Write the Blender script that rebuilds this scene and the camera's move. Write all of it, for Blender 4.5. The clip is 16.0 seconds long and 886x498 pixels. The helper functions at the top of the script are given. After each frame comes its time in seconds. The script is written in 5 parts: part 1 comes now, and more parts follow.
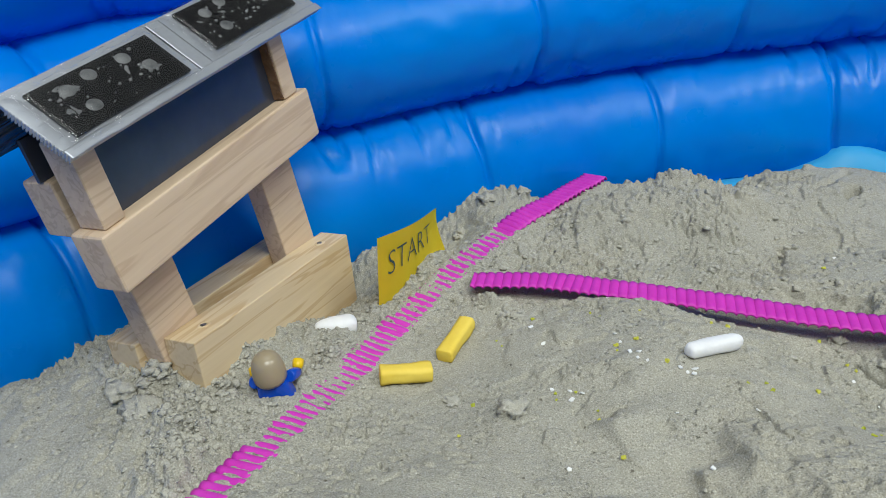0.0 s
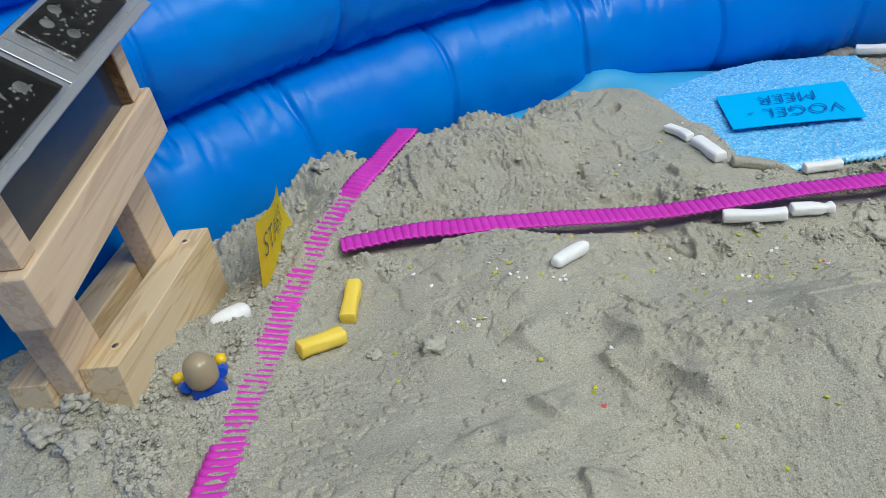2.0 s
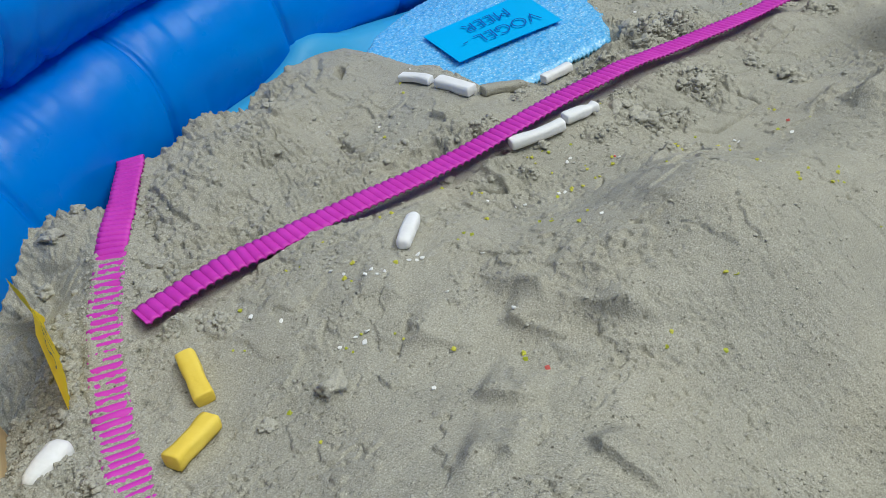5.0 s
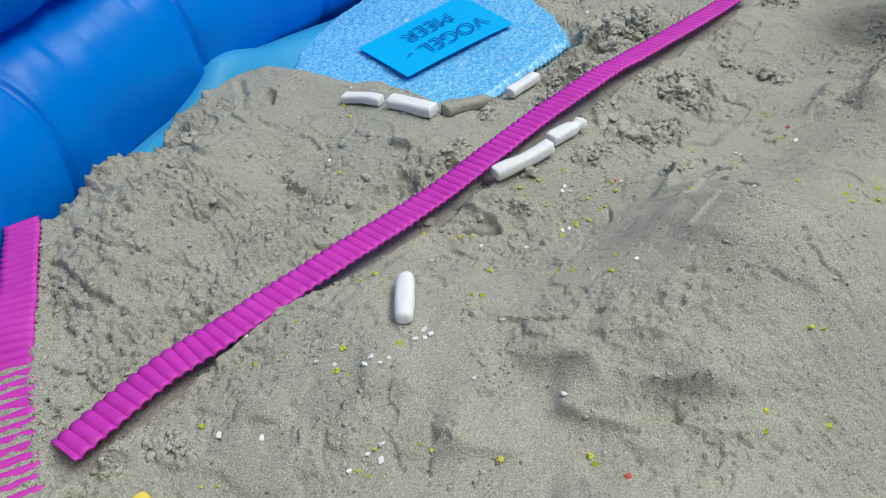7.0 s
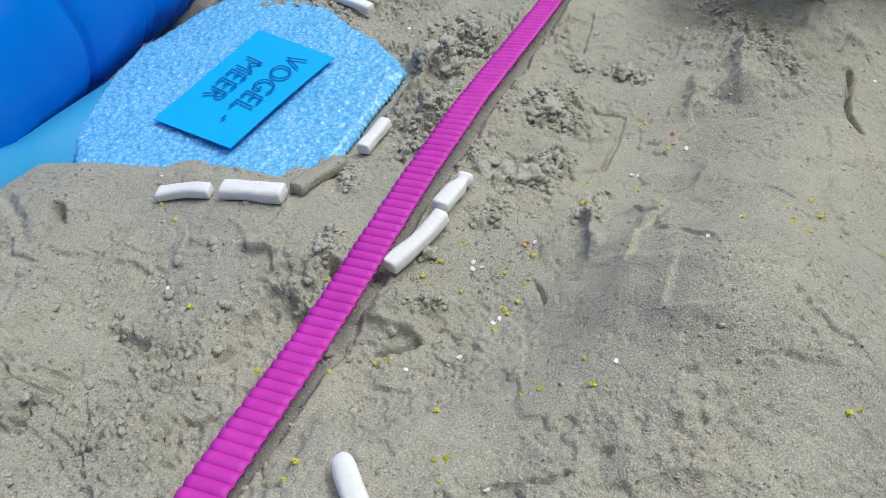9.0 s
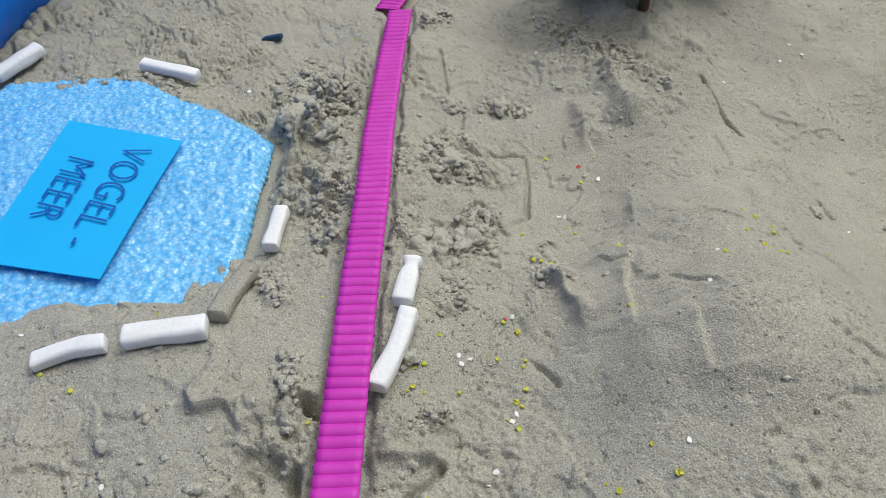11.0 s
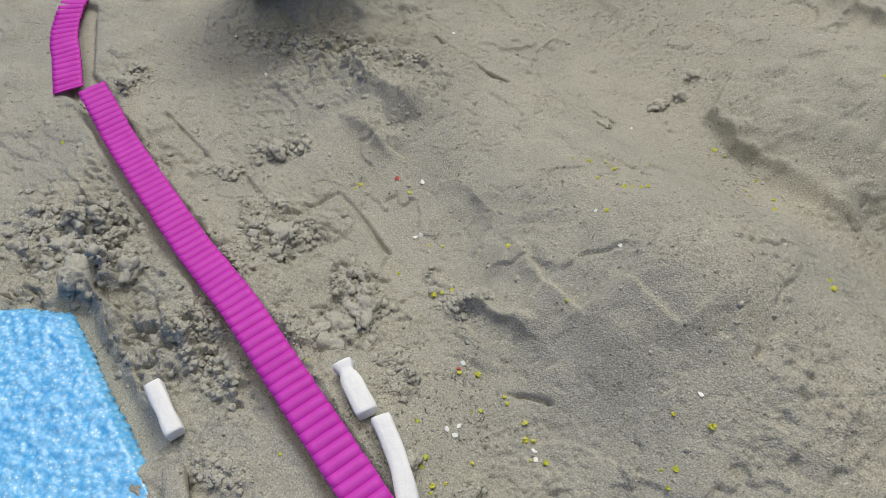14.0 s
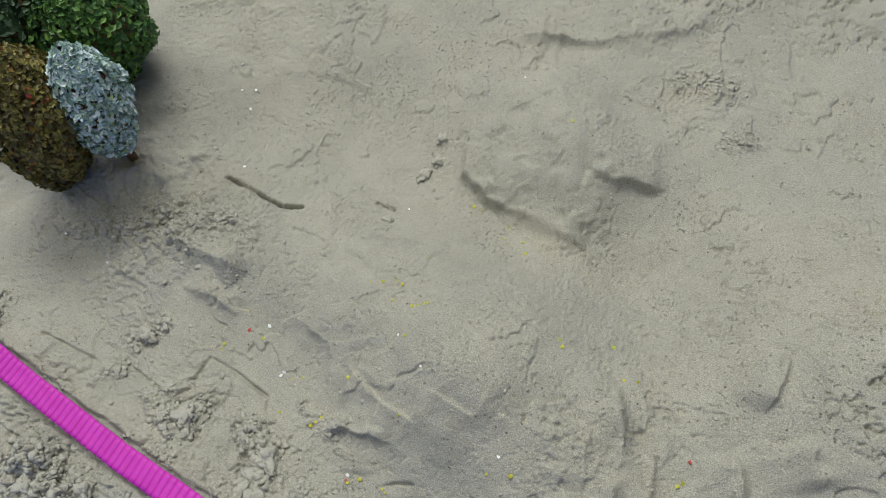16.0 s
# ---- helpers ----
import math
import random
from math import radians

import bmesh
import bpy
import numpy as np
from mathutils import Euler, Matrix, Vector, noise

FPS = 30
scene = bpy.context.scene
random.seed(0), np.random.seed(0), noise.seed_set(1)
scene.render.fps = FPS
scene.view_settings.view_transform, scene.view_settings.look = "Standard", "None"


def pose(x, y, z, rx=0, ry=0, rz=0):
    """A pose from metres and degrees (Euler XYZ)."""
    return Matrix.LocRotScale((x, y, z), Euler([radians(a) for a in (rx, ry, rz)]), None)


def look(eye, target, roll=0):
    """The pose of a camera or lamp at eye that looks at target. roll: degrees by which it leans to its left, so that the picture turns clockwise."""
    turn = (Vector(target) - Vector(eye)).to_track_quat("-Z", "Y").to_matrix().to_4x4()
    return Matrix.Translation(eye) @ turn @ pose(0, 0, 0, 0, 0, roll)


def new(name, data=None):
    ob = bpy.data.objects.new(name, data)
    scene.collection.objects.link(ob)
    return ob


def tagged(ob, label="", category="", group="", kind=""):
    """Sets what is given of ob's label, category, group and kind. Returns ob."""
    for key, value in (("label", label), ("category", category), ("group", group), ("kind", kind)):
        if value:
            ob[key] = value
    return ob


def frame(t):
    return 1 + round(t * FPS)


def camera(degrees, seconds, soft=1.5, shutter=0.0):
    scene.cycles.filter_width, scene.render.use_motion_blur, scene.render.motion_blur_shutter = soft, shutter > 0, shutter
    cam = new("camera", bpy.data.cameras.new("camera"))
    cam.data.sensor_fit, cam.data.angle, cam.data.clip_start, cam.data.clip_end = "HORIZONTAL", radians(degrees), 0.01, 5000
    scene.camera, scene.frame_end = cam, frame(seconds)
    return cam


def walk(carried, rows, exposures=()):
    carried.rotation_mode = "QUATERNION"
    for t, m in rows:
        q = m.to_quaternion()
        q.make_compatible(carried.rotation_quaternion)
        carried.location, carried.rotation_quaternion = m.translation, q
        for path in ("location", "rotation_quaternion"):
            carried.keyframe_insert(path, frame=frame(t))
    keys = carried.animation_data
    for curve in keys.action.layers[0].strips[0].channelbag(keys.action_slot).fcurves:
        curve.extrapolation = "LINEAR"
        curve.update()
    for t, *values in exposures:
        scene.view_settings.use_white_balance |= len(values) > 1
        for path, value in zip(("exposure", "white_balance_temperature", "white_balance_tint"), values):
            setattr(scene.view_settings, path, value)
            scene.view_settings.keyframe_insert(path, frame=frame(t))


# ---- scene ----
cam = camera(60.6, 16.0, soft=0.75)
PATH = [
    (0, (0.023, 0.023, 0.196), (-0.164, 1.834, -0.631), -7.2),
    (0.5, (0.011, 0.019, 0.2), (-0.025, 1.82, -0.669), -8.4),
    (1, (-0.003, 0.015, 0.204), (0.126, 1.79, -0.708), -9.0),
    (1.5, (-0.02, 0.012, 0.211), (0.282, 1.735, -0.758), -9.1),
    (2, (-0.036, 0.01, 0.216), (0.435, 1.666, -0.801), -9.1),
    (2.5, (-0.049, 0.003, 0.215), (0.57, 1.607, -0.807), -9.8),
    (3, (-0.061, 0.012, 0.215), (0.696, 1.541, -0.827), -10.0),
    (3.5, (-0.067, 0.028, 0.211), (0.804, 1.491, -0.838), -11.3),
    (4, (-0.071, 0.05, 0.212), (0.922, 1.386, -0.897), -11.8),
    (4.2, (-0.072, 0.057, 0.213), (0.963, 1.339, -0.922), -12.2),
    (6.3, (-0.065, 0.121, 0.207), (1.125, 1.128, -1.046), -12.8),
    (6.5, (-0.06, 0.129, 0.205), (1.151, 1.113, -1.045), -12.3),
    (7, (-0.045, 0.146, 0.201), (1.22, 1.043, -1.061), -11.8),
    (7.5, (-0.029, 0.16, 0.201), (1.268, 0.962, -1.094), -12.8),
    (8, (-0.011, 0.173, 0.2), (1.31, 0.867, -1.131), -13.5),
    (8.5, (0.002, 0.187, 0.201), (1.355, 0.754, -1.159), -13.4),
    (9, (0.012, 0.204, 0.201), (1.398, 0.608, -1.183), -12.1),
    (9.5, (0.023, 0.217, 0.204), (1.419, 0.482, -1.203), -12.2),
    (10, (0.035, 0.237, 0.209), (1.463, 0.299, -1.19), -9.7),
    (10.2, (0.04, 0.246, 0.21), (1.459, 0.224, -1.2), -8.6),
    (12.3, (0.078, 0.287, 0.205), (1.33, -0.151, -1.291), -7.3),
    (12.5, (0.084, 0.291, 0.206), (1.3, -0.205, -1.303), -7.4),
    (13, (0.104, 0.298, 0.211), (1.206, -0.359, -1.323), -6.7),
    (13.5, (0.119, 0.302, 0.219), (1.076, -0.465, -1.36), -6.2),
    (14, (0.125, 0.303, 0.234), (0.934, -0.506, -1.406), -6.6),
    (14.5, (0.125, 0.295, 0.261), (0.806, -0.475, -1.454), -9.4),
    (15, (0.122, 0.279, 0.292), (0.711, -0.434, -1.481), -13.0),
    (15.5, (0.12, 0.255, 0.327), (0.617, -0.406, -1.495), -15.8),
    (16, (0.114, 0.226, 0.366), (0.518, -0.389, -1.494), -17.0),
]
walk(cam, [(t, look(eye, target, roll)) for t, eye, target, roll in PATH],
     ((0.0, -0.05, 6300, 4), (1.5, -0.05, 6300, 4), (3.5, -0.18, 6300, 4), (7.0, -0.08, 6300, 5), (10.0, -0.02, 6450, 8), (13.0, -0.22, 6700, 9), (15.0, -0.22, 6750, 10), (16.0, -0.18, 6550, 6)))

# ---------------------------------------------------------------- light
world = bpy.data.worlds.new("room_world")
scene.world = world
world.use_nodes = True
world.node_tree.nodes["Background"].inputs[0].default_value = (1.0, 0.98, 0.95, 1)
world.node_tree.nodes["Background"].inputs[1].default_value = 0.03
scene.view_settings.exposure = 0.0


def unseen_lamp(x, y, z, sx, sy, watts, colour, aim=None):
    data = bpy.data.lights.new("unseen_lamp", "AREA")
    data.shape, data.size, data.size_y, data.energy, data.color = "RECTANGLE", sx, sy, watts, colour
    ob = new("unseen_lamp", data)
    ob.matrix_world = look((x, y, z), aim) if aim else pose(x, y, z)
    return ob


unseen_lamp(0.70, -1.30, 2.20, 1.3, 0.8, 49, (1.0, 1.0, 0.99), (0.15, 0.2, 0.0))
# Added side lamp to lift the yellow sign; no such source is seen.
unseen_lamp(2.00, -0.50, 2.00, 0.9, 0.7, 20, (1.0, 1.0, 0.99), (0.15, 0.2, 0.0))
# Unseen overhead fill that softens the shade.
unseen_lamp(0.15, 0.30, 2.46, 1.5, 1.2, 14, (1.0, 1.0, 0.99))


# ---------------------------------------------------------------- materials
def tree(name):
    m = bpy.data.materials.new(name)
    m.use_nodes = True
    nt = m.node_tree
    return m, nt, nt.nodes["Principled BSDF"]


def ramp(nt, source, stops):
    r = nt.nodes.new("ShaderNodeValToRGB")
    while len(r.color_ramp.elements) < len(stops):
        r.color_ramp.elements.new(0.5)
    for e, (p, c) in zip(r.color_ramp.elements, stops):
        e.position, e.color = p, (*c, 1)
    nt.links.new(source, r.inputs[0])
    return r.outputs[0]


def noise_tex(nt, scale, detail=4, rough=0.55, coords="Object", stretch=None, distortion=0.0):
    tc = nt.nodes.new("ShaderNodeTexCoord")
    n = nt.nodes.new("ShaderNodeTexNoise")
    n.inputs["Scale"].default_value, n.inputs["Detail"].default_value, n.inputs["Roughness"].default_value = scale, detail, rough
    n.inputs["Distortion"].default_value = distortion
    if stretch:
        mp = nt.nodes.new("ShaderNodeMapping")
        mp.inputs["Scale"].default_value = stretch
        nt.links.new(tc.outputs[coords], mp.inputs[0])
        nt.links.new(mp.outputs[0], n.inputs["Vector"])
    else:
        nt.links.new(tc.outputs[coords], n.inputs["Vector"])
    return n.outputs["Fac"]


def cells(nt, scale, feature="F1"):
    tc = nt.nodes.new("ShaderNodeTexCoord")
    v = nt.nodes.new("ShaderNodeTexVoronoi")
    v.feature = feature
    v.inputs["Scale"].default_value = scale
    nt.links.new(tc.outputs["Object"], v.inputs["Vector"])
    return v


def mix(nt, kind, fac, a, b):
    m = nt.nodes.new("ShaderNodeMix")
    m.data_type, m.blend_type = "RGBA", kind
    for key, value in ((0, fac), (6, a), (7, b)):
        if hasattr(value, "is_linked"):
            nt.links.new(value, m.inputs[key])
        else:
            m.inputs[key].default_value = value if key == 0 else (*value, 1)
    return m.outputs[2]


def bump(nt, bsdf, height, strength, distance, before=None):
    b = nt.nodes.new("ShaderNodeBump")
    b.inputs["Strength"].default_value, b.inputs["Distance"].default_value = strength, distance
    nt.links.new(height, b.inputs["Height"])
    if before:
        nt.links.new(before, b.inputs["Normal"])
    nt.links.new(b.outputs[0], bsdf.inputs["Normal"])
    return b.outputs[0]


def sand_material(name, dry):
    m, nt, b = tree(name)
    grain = ramp(nt, noise_tex(nt, 1700, 4, 0.8), [(0.325, (0.145, 0.137, 0.112)), (0.43, (0.343, 0.329, 0.271)), (0.565, (0.438, 0.423, 0.352)), (0.675, (0.68, 0.66, 0.58))])
    patch = ramp(nt, noise_tex(nt, 16, 5, 0.6), [(0.3, (0.93, 0.94, 0.95)), (0.55, (1, 1, 1)), (0.75, (1.0, 0.98, 0.945))])
    tint = ramp(nt, noise_tex(nt, 75, 4, 0.65), [(0.35, (0.93, 0.93, 0.93)), (0.6, (1, 1, 1))])
    # Dark dots: odd dark grains, and the shade of pits put into the colour.
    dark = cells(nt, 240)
    pit_shade_speck = ramp(nt, dark.outputs["Distance"], [(0.08, (0.22, 0.19, 0.16)), (0.17, (1, 1, 1))])
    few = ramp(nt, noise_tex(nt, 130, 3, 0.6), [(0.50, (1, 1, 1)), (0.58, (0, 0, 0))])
    pit_shade_speck = mix(nt, "SCREEN", 1.0, pit_shade_speck, few)
    c = mix(nt, "MULTIPLY", 1.0, grain, patch)
    c = mix(nt, "MULTIPLY", 1.0, c, tint)
    c = mix(nt, "MULTIPLY", 0.8, c, pit_shade_speck)
    c = mix(nt, "MIX", dry, c, (0.66, 0.64, 0.56))
    nt.links.new(c, b.inputs["Base Color"])
    b.inputs["Roughness"].default_value = 0.92
    b.inputs["Specular IOR Level"].default_value = 0.25
    grains = cells(nt, 1900)
    grain_relief = ramp(nt, grains.outputs["Distance"], [(0.0, (1, 1, 1)), (0.9, (0, 0, 0))])
    first = bump(nt, b, grain_relief, 0.5, 0.0004)
    hollow = ramp(nt, noise_tex(nt, 640, 4, 0.7), [(0.33, (0, 0, 0)), (0.40, (0.85, 0.85, 0.85)), (0.7, (1, 1, 1))])
    patchy = nt.nodes.new("ShaderNodeMapRange")
    patchy.inputs[1].default_value, patchy.inputs[2].default_value = 0.42, 0.62
    patchy.inputs[3].default_value, patchy.inputs[4].default_value = 0.35, 1.0
    nt.links.new(noise_tex(nt, 28, 3, 0.6), patchy.inputs[0])
    bump(nt, b, hollow, 0.9, 0.0009, first)
    nt.links.new(patchy.outputs[0], nt.nodes[-1].inputs["Strength"])
    return m


def vinyl_material(name, deep, light, rough=0.3):
    m, nt, b = tree(name)
    c = ramp(nt, noise_tex(nt, 9, 3, 0.5), [(0.3, deep), (0.7, light)])
    nt.links.new(c, b.inputs["Base Color"])
    nt.links.new(ramp(nt, noise_tex(nt, 40, 4, 0.6), [(0.3, (rough - 0.06,) * 3), (0.7, (rough + 0.1,) * 3)]), b.inputs["Roughness"])
    b.inputs["Specular IOR Level"].default_value = 0.32
    bump(nt, b, noise_tex(nt, 55, 3, 0.5), 0.25, 0.002)
    through_light = nt.nodes.new("ShaderNodeBsdfTranslucent")
    nt.links.new(c, through_light.inputs["Color"])
    blend = nt.nodes.new("ShaderNodeMixShader")
    blend.inputs[0].default_value = 0.3
    nt.links.new(b.outputs[0], blend.inputs[1])
    nt.links.new(through_light.outputs[0], blend.inputs[2])
    nt.links.new(blend.outputs[0], nt.nodes["Material Output"].inputs["Surface"])
    return m


def wood_material(name, light, dark, stretch=(4, 60, 60), rough=0.55):
    m, nt, b = tree(name)
    info = nt.nodes.new("ShaderNodeObjectInfo")
    tc = nt.nodes.new("ShaderNodeTexCoord")
    add = nt.nodes.new("ShaderNodeVectorMath")
    add.operation = "ADD"
    mp = nt.nodes.new("ShaderNodeMapping")
    mp.inputs["Scale"].default_value = stretch
    nt.links.new(tc.outputs["Object"], mp.inputs[0])
    nt.links.new(mp.outputs[0], add.inputs[0])
    scaled = nt.nodes.new("ShaderNodeMath")
    scaled.operation = "MULTIPLY"
    scaled.inputs[1].default_value = 37.0
    nt.links.new(info.outputs["Random"], scaled.inputs[0])
    nt.links.new(scaled.outputs[0], add.inputs[1])
    rings = nt.nodes.new("ShaderNodeTexNoise")
    rings.inputs["Scale"].default_value, rings.inputs["Detail"].default_value, rings.inputs["Distortion"].default_value = 3.2, 2, 0.6
    nt.links.new(add.outputs[0], rings.inputs["Vector"])
    wave = nt.nodes.new("ShaderNodeMath")
    wave.operation = "SINE"
    times = nt.nodes.new("ShaderNodeMath")
    times.operation = "MULTIPLY"
    times.inputs[1].default_value = 18.0
    nt.links.new(rings.outputs["Fac"], times.inputs[0])
    nt.links.new(times.outputs[0], wave.inputs[0])
    unit = nt.nodes.new("ShaderNodeMapRange")
    unit.inputs[1].default_value, unit.inputs[2].default_value = -1, 1
    nt.links.new(wave.outputs[0], unit.inputs[0])
    c = ramp(nt, unit.outputs[0], [(0.0, light), (0.7, light), (1.0, dark)])
    fine = ramp(nt, noise_tex(nt, 12, 4, 0.6, stretch=(1.2, 40, 40)), [(0.3, (0.90, 0.87, 0.84)), (0.65, (1, 1, 1))])
    nt.links.new(mix(nt, "MULTIPLY", 0.8, c, fine), b.inputs["Base Color"])
    b.inputs["Roughness"].default_value = rough
    bump(nt, b, fine, 0.25, 0.0004)
    return m


def plain_material(name, low, high, scale=60, rough=0.6, relief=0.2, depth=0.0004, metal=0.0, sheen=0.5):
    m, nt, b = tree(name)
    n = noise_tex(nt, scale, 5, 0.6)
    nt.links.new(ramp(nt, n, [(0.3, low), (0.7, high)]), b.inputs["Base Color"])
    b.inputs["Roughness"].default_value, b.inputs["Metallic"].default_value = rough, metal
    b.inputs["Specular IOR Level"].default_value = sheen
    bump(nt, b, noise_tex(nt, scale * 6, 4, 0.6), relief, depth)
    return m


def leaf_material(name, stops, rough=0.55):
    m, nt, b = tree(name)
    geo = nt.nodes.new("ShaderNodeNewGeometry")
    nt.links.new(ramp(nt, geo.outputs["Random Per Island"], stops), b.inputs["Base Color"])
    b.inputs["Roughness"].default_value = rough
    return m


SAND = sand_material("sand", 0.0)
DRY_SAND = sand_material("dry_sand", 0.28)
VINYL = vinyl_material("blue_vinyl", (0.002, 0.25, 0.91), (0.003, 0.31, 0.96), 0.30)
LINER = vinyl_material("light_blue_liner", (0.05, 0.46, 0.86), (0.08, 0.52, 0.90), 0.4)
PINE = wood_material("pine", (0.74, 0.59, 0.37), (0.62, 0.45, 0.25))
PINE_PALE = wood_material("pale_pine", (0.72, 0.56, 0.39), (0.62, 0.46, 0.31))
BARK = plain_material("bark_edge", (0.10, 0.055, 0.03), (0.26, 0.15, 0.08), 120, 0.9, 0.8, 0.001)
MAGENTA = plain_material("magenta_card", (0.54, 0.026, 0.41), (0.63, 0.045, 0.49), 90, 0.55, 0.25, 0.0002, sheen=0.4)
CLAY = plain_material("white_clay", (0.80, 0.80, 0.79), (0.92, 0.92, 0.91), 90, 0.7, 0.5, 0.0006)
YELLOW_CLAY = plain_material("yellow_clay", (0.82, 0.59, 0.06), (0.90, 0.69, 0.11), 70, 0.65, 0.35, 0.0004)
YELLOW_PAPER = plain_material("yellow_paper", (0.95, 0.74, 0.03), (0.97, 0.80, 0.05), 25, 0.75, 0.15, 0.0002)
BLUE_CARD = plain_material("cyan_card", (0.0, 0.42, 0.84), (0.0, 0.46, 0.88), 20, 0.6, 0.1, 0.0002)
INK = plain_material("dark_green_ink", (0.01, 0.06, 0.06), (0.015, 0.09, 0.08), 80, 0.5)
BLUE_INK = plain_material("navy_ink", (0.002, 0.09, 0.36), (0.004, 0.12, 0.44), 80, 0.5)
TAPE = plain_material("silver_tape", (0.36, 0.38, 0.42), (0.46, 0.48, 0.52), 12, 0.36, 0.10, 0.0008, metal=0.6)
TAPE_CLEAR = plain_material("creased_clear_tape", (0.42, 0.43, 0.45), (0.54, 0.55, 0.57), 120, 0.20, 0.5, 0.0010, metal=0.2, sheen=0.9)
BOARD = plain_material("dark_board", (0.035, 0.04, 0.055), (0.060, 0.066, 0.085), 22, 0.20, 0.12, 0.0012, sheen=0.6)
BLACK = plain_material("black_panel", (0.006, 0.006, 0.007), (0.014, 0.014, 0.016), 25, 0.20, 0.06, 0.0004, sheen=0.5)
# Solid grey: the bubbles' lens-like highlights put into the colour.
BUBBLE = plain_material("grey_bubble_highlight", (0.07, 0.075, 0.08), (0.19, 0.195, 0.20), 170, 0.30, 0.1, 0.0002)
SCREW = plain_material("steel_screw", (0.22, 0.20, 0.17), (0.50, 0.46, 0.40), 400, 0.4, 0.4, 0.0003, metal=0.8)
TOY_BLUE = plain_material("blue_plastic", (0.004, 0.06, 0.46), (0.006, 0.08, 0.54), 60, 0.25, 0.05, 0.0001)
TOY_TAN = plain_material("tan_plastic", (0.33, 0.27, 0.17), (0.37, 0.30, 0.19), 60, 0.28, 0.05, 0.0001)
TOY_YELLOW = plain_material("yellow_plastic", (0.82, 0.54, 0.0), (0.88, 0.60, 0.01), 60, 0.28, 0.05, 0.0001)
FLECK_GREEN = leaf_material("green_fleck", [(0.0, (0.30, 0.36, 0.02)), (0.5, (0.45, 0.48, 0.03)), (1.0, (0.58, 0.56, 0.06))])
FLECK_WHITE = plain_material("white_fleck", (0.78, 0.78, 0.76), (0.88, 0.88, 0.86), 300, 0.6)
FLECK_RED = plain_material("red_fleck", (0.45, 0.06, 0.05), (0.6, 0.1, 0.08), 300, 0.6)
NAVY_BIT = plain_material("navy_scrap", (0.004, 0.03, 0.08), (0.006, 0.05, 0.12), 100, 0.4)
WALL = plain_material("white_wall", (0.54, 0.54, 0.53), (0.60, 0.60, 0.59), 3, 0.85, 0.1, 0.002)
FLOOR = plain_material("grey_floor", (0.30, 0.29, 0.27), (0.36, 0.35, 0.33), 5, 0.5, 0.1, 0.001)


def foam_material():
    m, nt, b = tree("blue_foam")
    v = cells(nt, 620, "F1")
    # White at the cell centres: bubble sparkle put into the colour.
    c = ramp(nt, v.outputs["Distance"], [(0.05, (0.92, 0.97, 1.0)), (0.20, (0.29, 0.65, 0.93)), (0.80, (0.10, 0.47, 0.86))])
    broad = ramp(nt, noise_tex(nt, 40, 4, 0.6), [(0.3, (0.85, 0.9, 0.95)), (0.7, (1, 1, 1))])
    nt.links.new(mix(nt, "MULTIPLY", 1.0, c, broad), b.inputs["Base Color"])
    b.inputs["Roughness"].default_value = 0.22
    b.inputs["Specular IOR Level"].default_value = 0.7
    bump(nt, b, noise_tex(nt, 500, 3, 0.6), 0.6, 0.0008)
    return m


FOAM = foam_material()


def film_material():
    """Clear, creased film: see-through, with a gloss."""
    m, nt, b = tree("clear_film")
    out = [n for n in nt.nodes if n.type == "OUTPUT_MATERIAL"][0]
    clear, gloss, blend, edge = (nt.nodes.new(k) for k in ("ShaderNodeBsdfTransparent", "ShaderNodeBsdfGlossy", "ShaderNodeMixShader", "ShaderNodeFresnel"))
    gloss.inputs["Roughness"].default_value = 0.10
    edge.inputs["IOR"].default_value = 1.5
    nt.links.new(edge.outputs[0], blend.inputs[0])
    nt.links.new(clear.outputs[0], blend.inputs[1])
    nt.links.new(gloss.outputs[0], blend.inputs[2])
    nt.links.new(blend.outputs[0], out.inputs[0])
    nt.nodes.remove(b)
    return m


FILM = film_material()


# ---------------------------------------------------------------- helpers
def link_mesh(name, me, material, parent=None, label=""):
    ob = new(name, me)
    for mt in material if isinstance(material, (list, tuple)) else [material]:
        me.materials.append(mt)
    if parent:
        ob.parent = parent
    if label:
        tagged(ob, label)
    return ob


def part(name, bm, material, parent=None, label="", smooth=False):
    me = bpy.data.meshes.new(name)
    bm.normal_update()
    bm.to_mesh(me)
    bm.free()
    if smooth:
        me.shade_smooth()
    return link_mesh(name, me, material, parent, label)


def grid_mesh(name, pts, keep=None, closed_u=False, closed_v=False):
    """A quad sheet from an array of points with two running indices."""
    nu, nv = pts.shape[:2]
    me = bpy.data.meshes.new(name)
    i = np.arange(nu if closed_u else nu - 1)[:, None]
    j = np.arange(nv if closed_v else nv - 1)[None, :]
    i2, j2 = (i + 1) % nu, (j + 1) % nv
    quads = np.stack([i * nv + j, i2 * nv + j, i2 * nv + j2, i * nv + j2], -1).reshape(-1, 4)
    if keep is not None:
        quads = quads[keep.reshape(-1)]
    me.vertices.add(nu * nv)
    me.vertices.foreach_set("co", pts.reshape(-1).astype(np.float32))
    me.loops.add(quads.size)
    me.loops.foreach_set("vertex_index", quads.reshape(-1).astype(np.int32))
    me.polygons.add(len(quads))
    me.polygons.foreach_set("loop_start", np.arange(0, quads.size, 4, dtype=np.int32))
    me.update(calc_edges=True)
    me.shade_smooth()
    return me


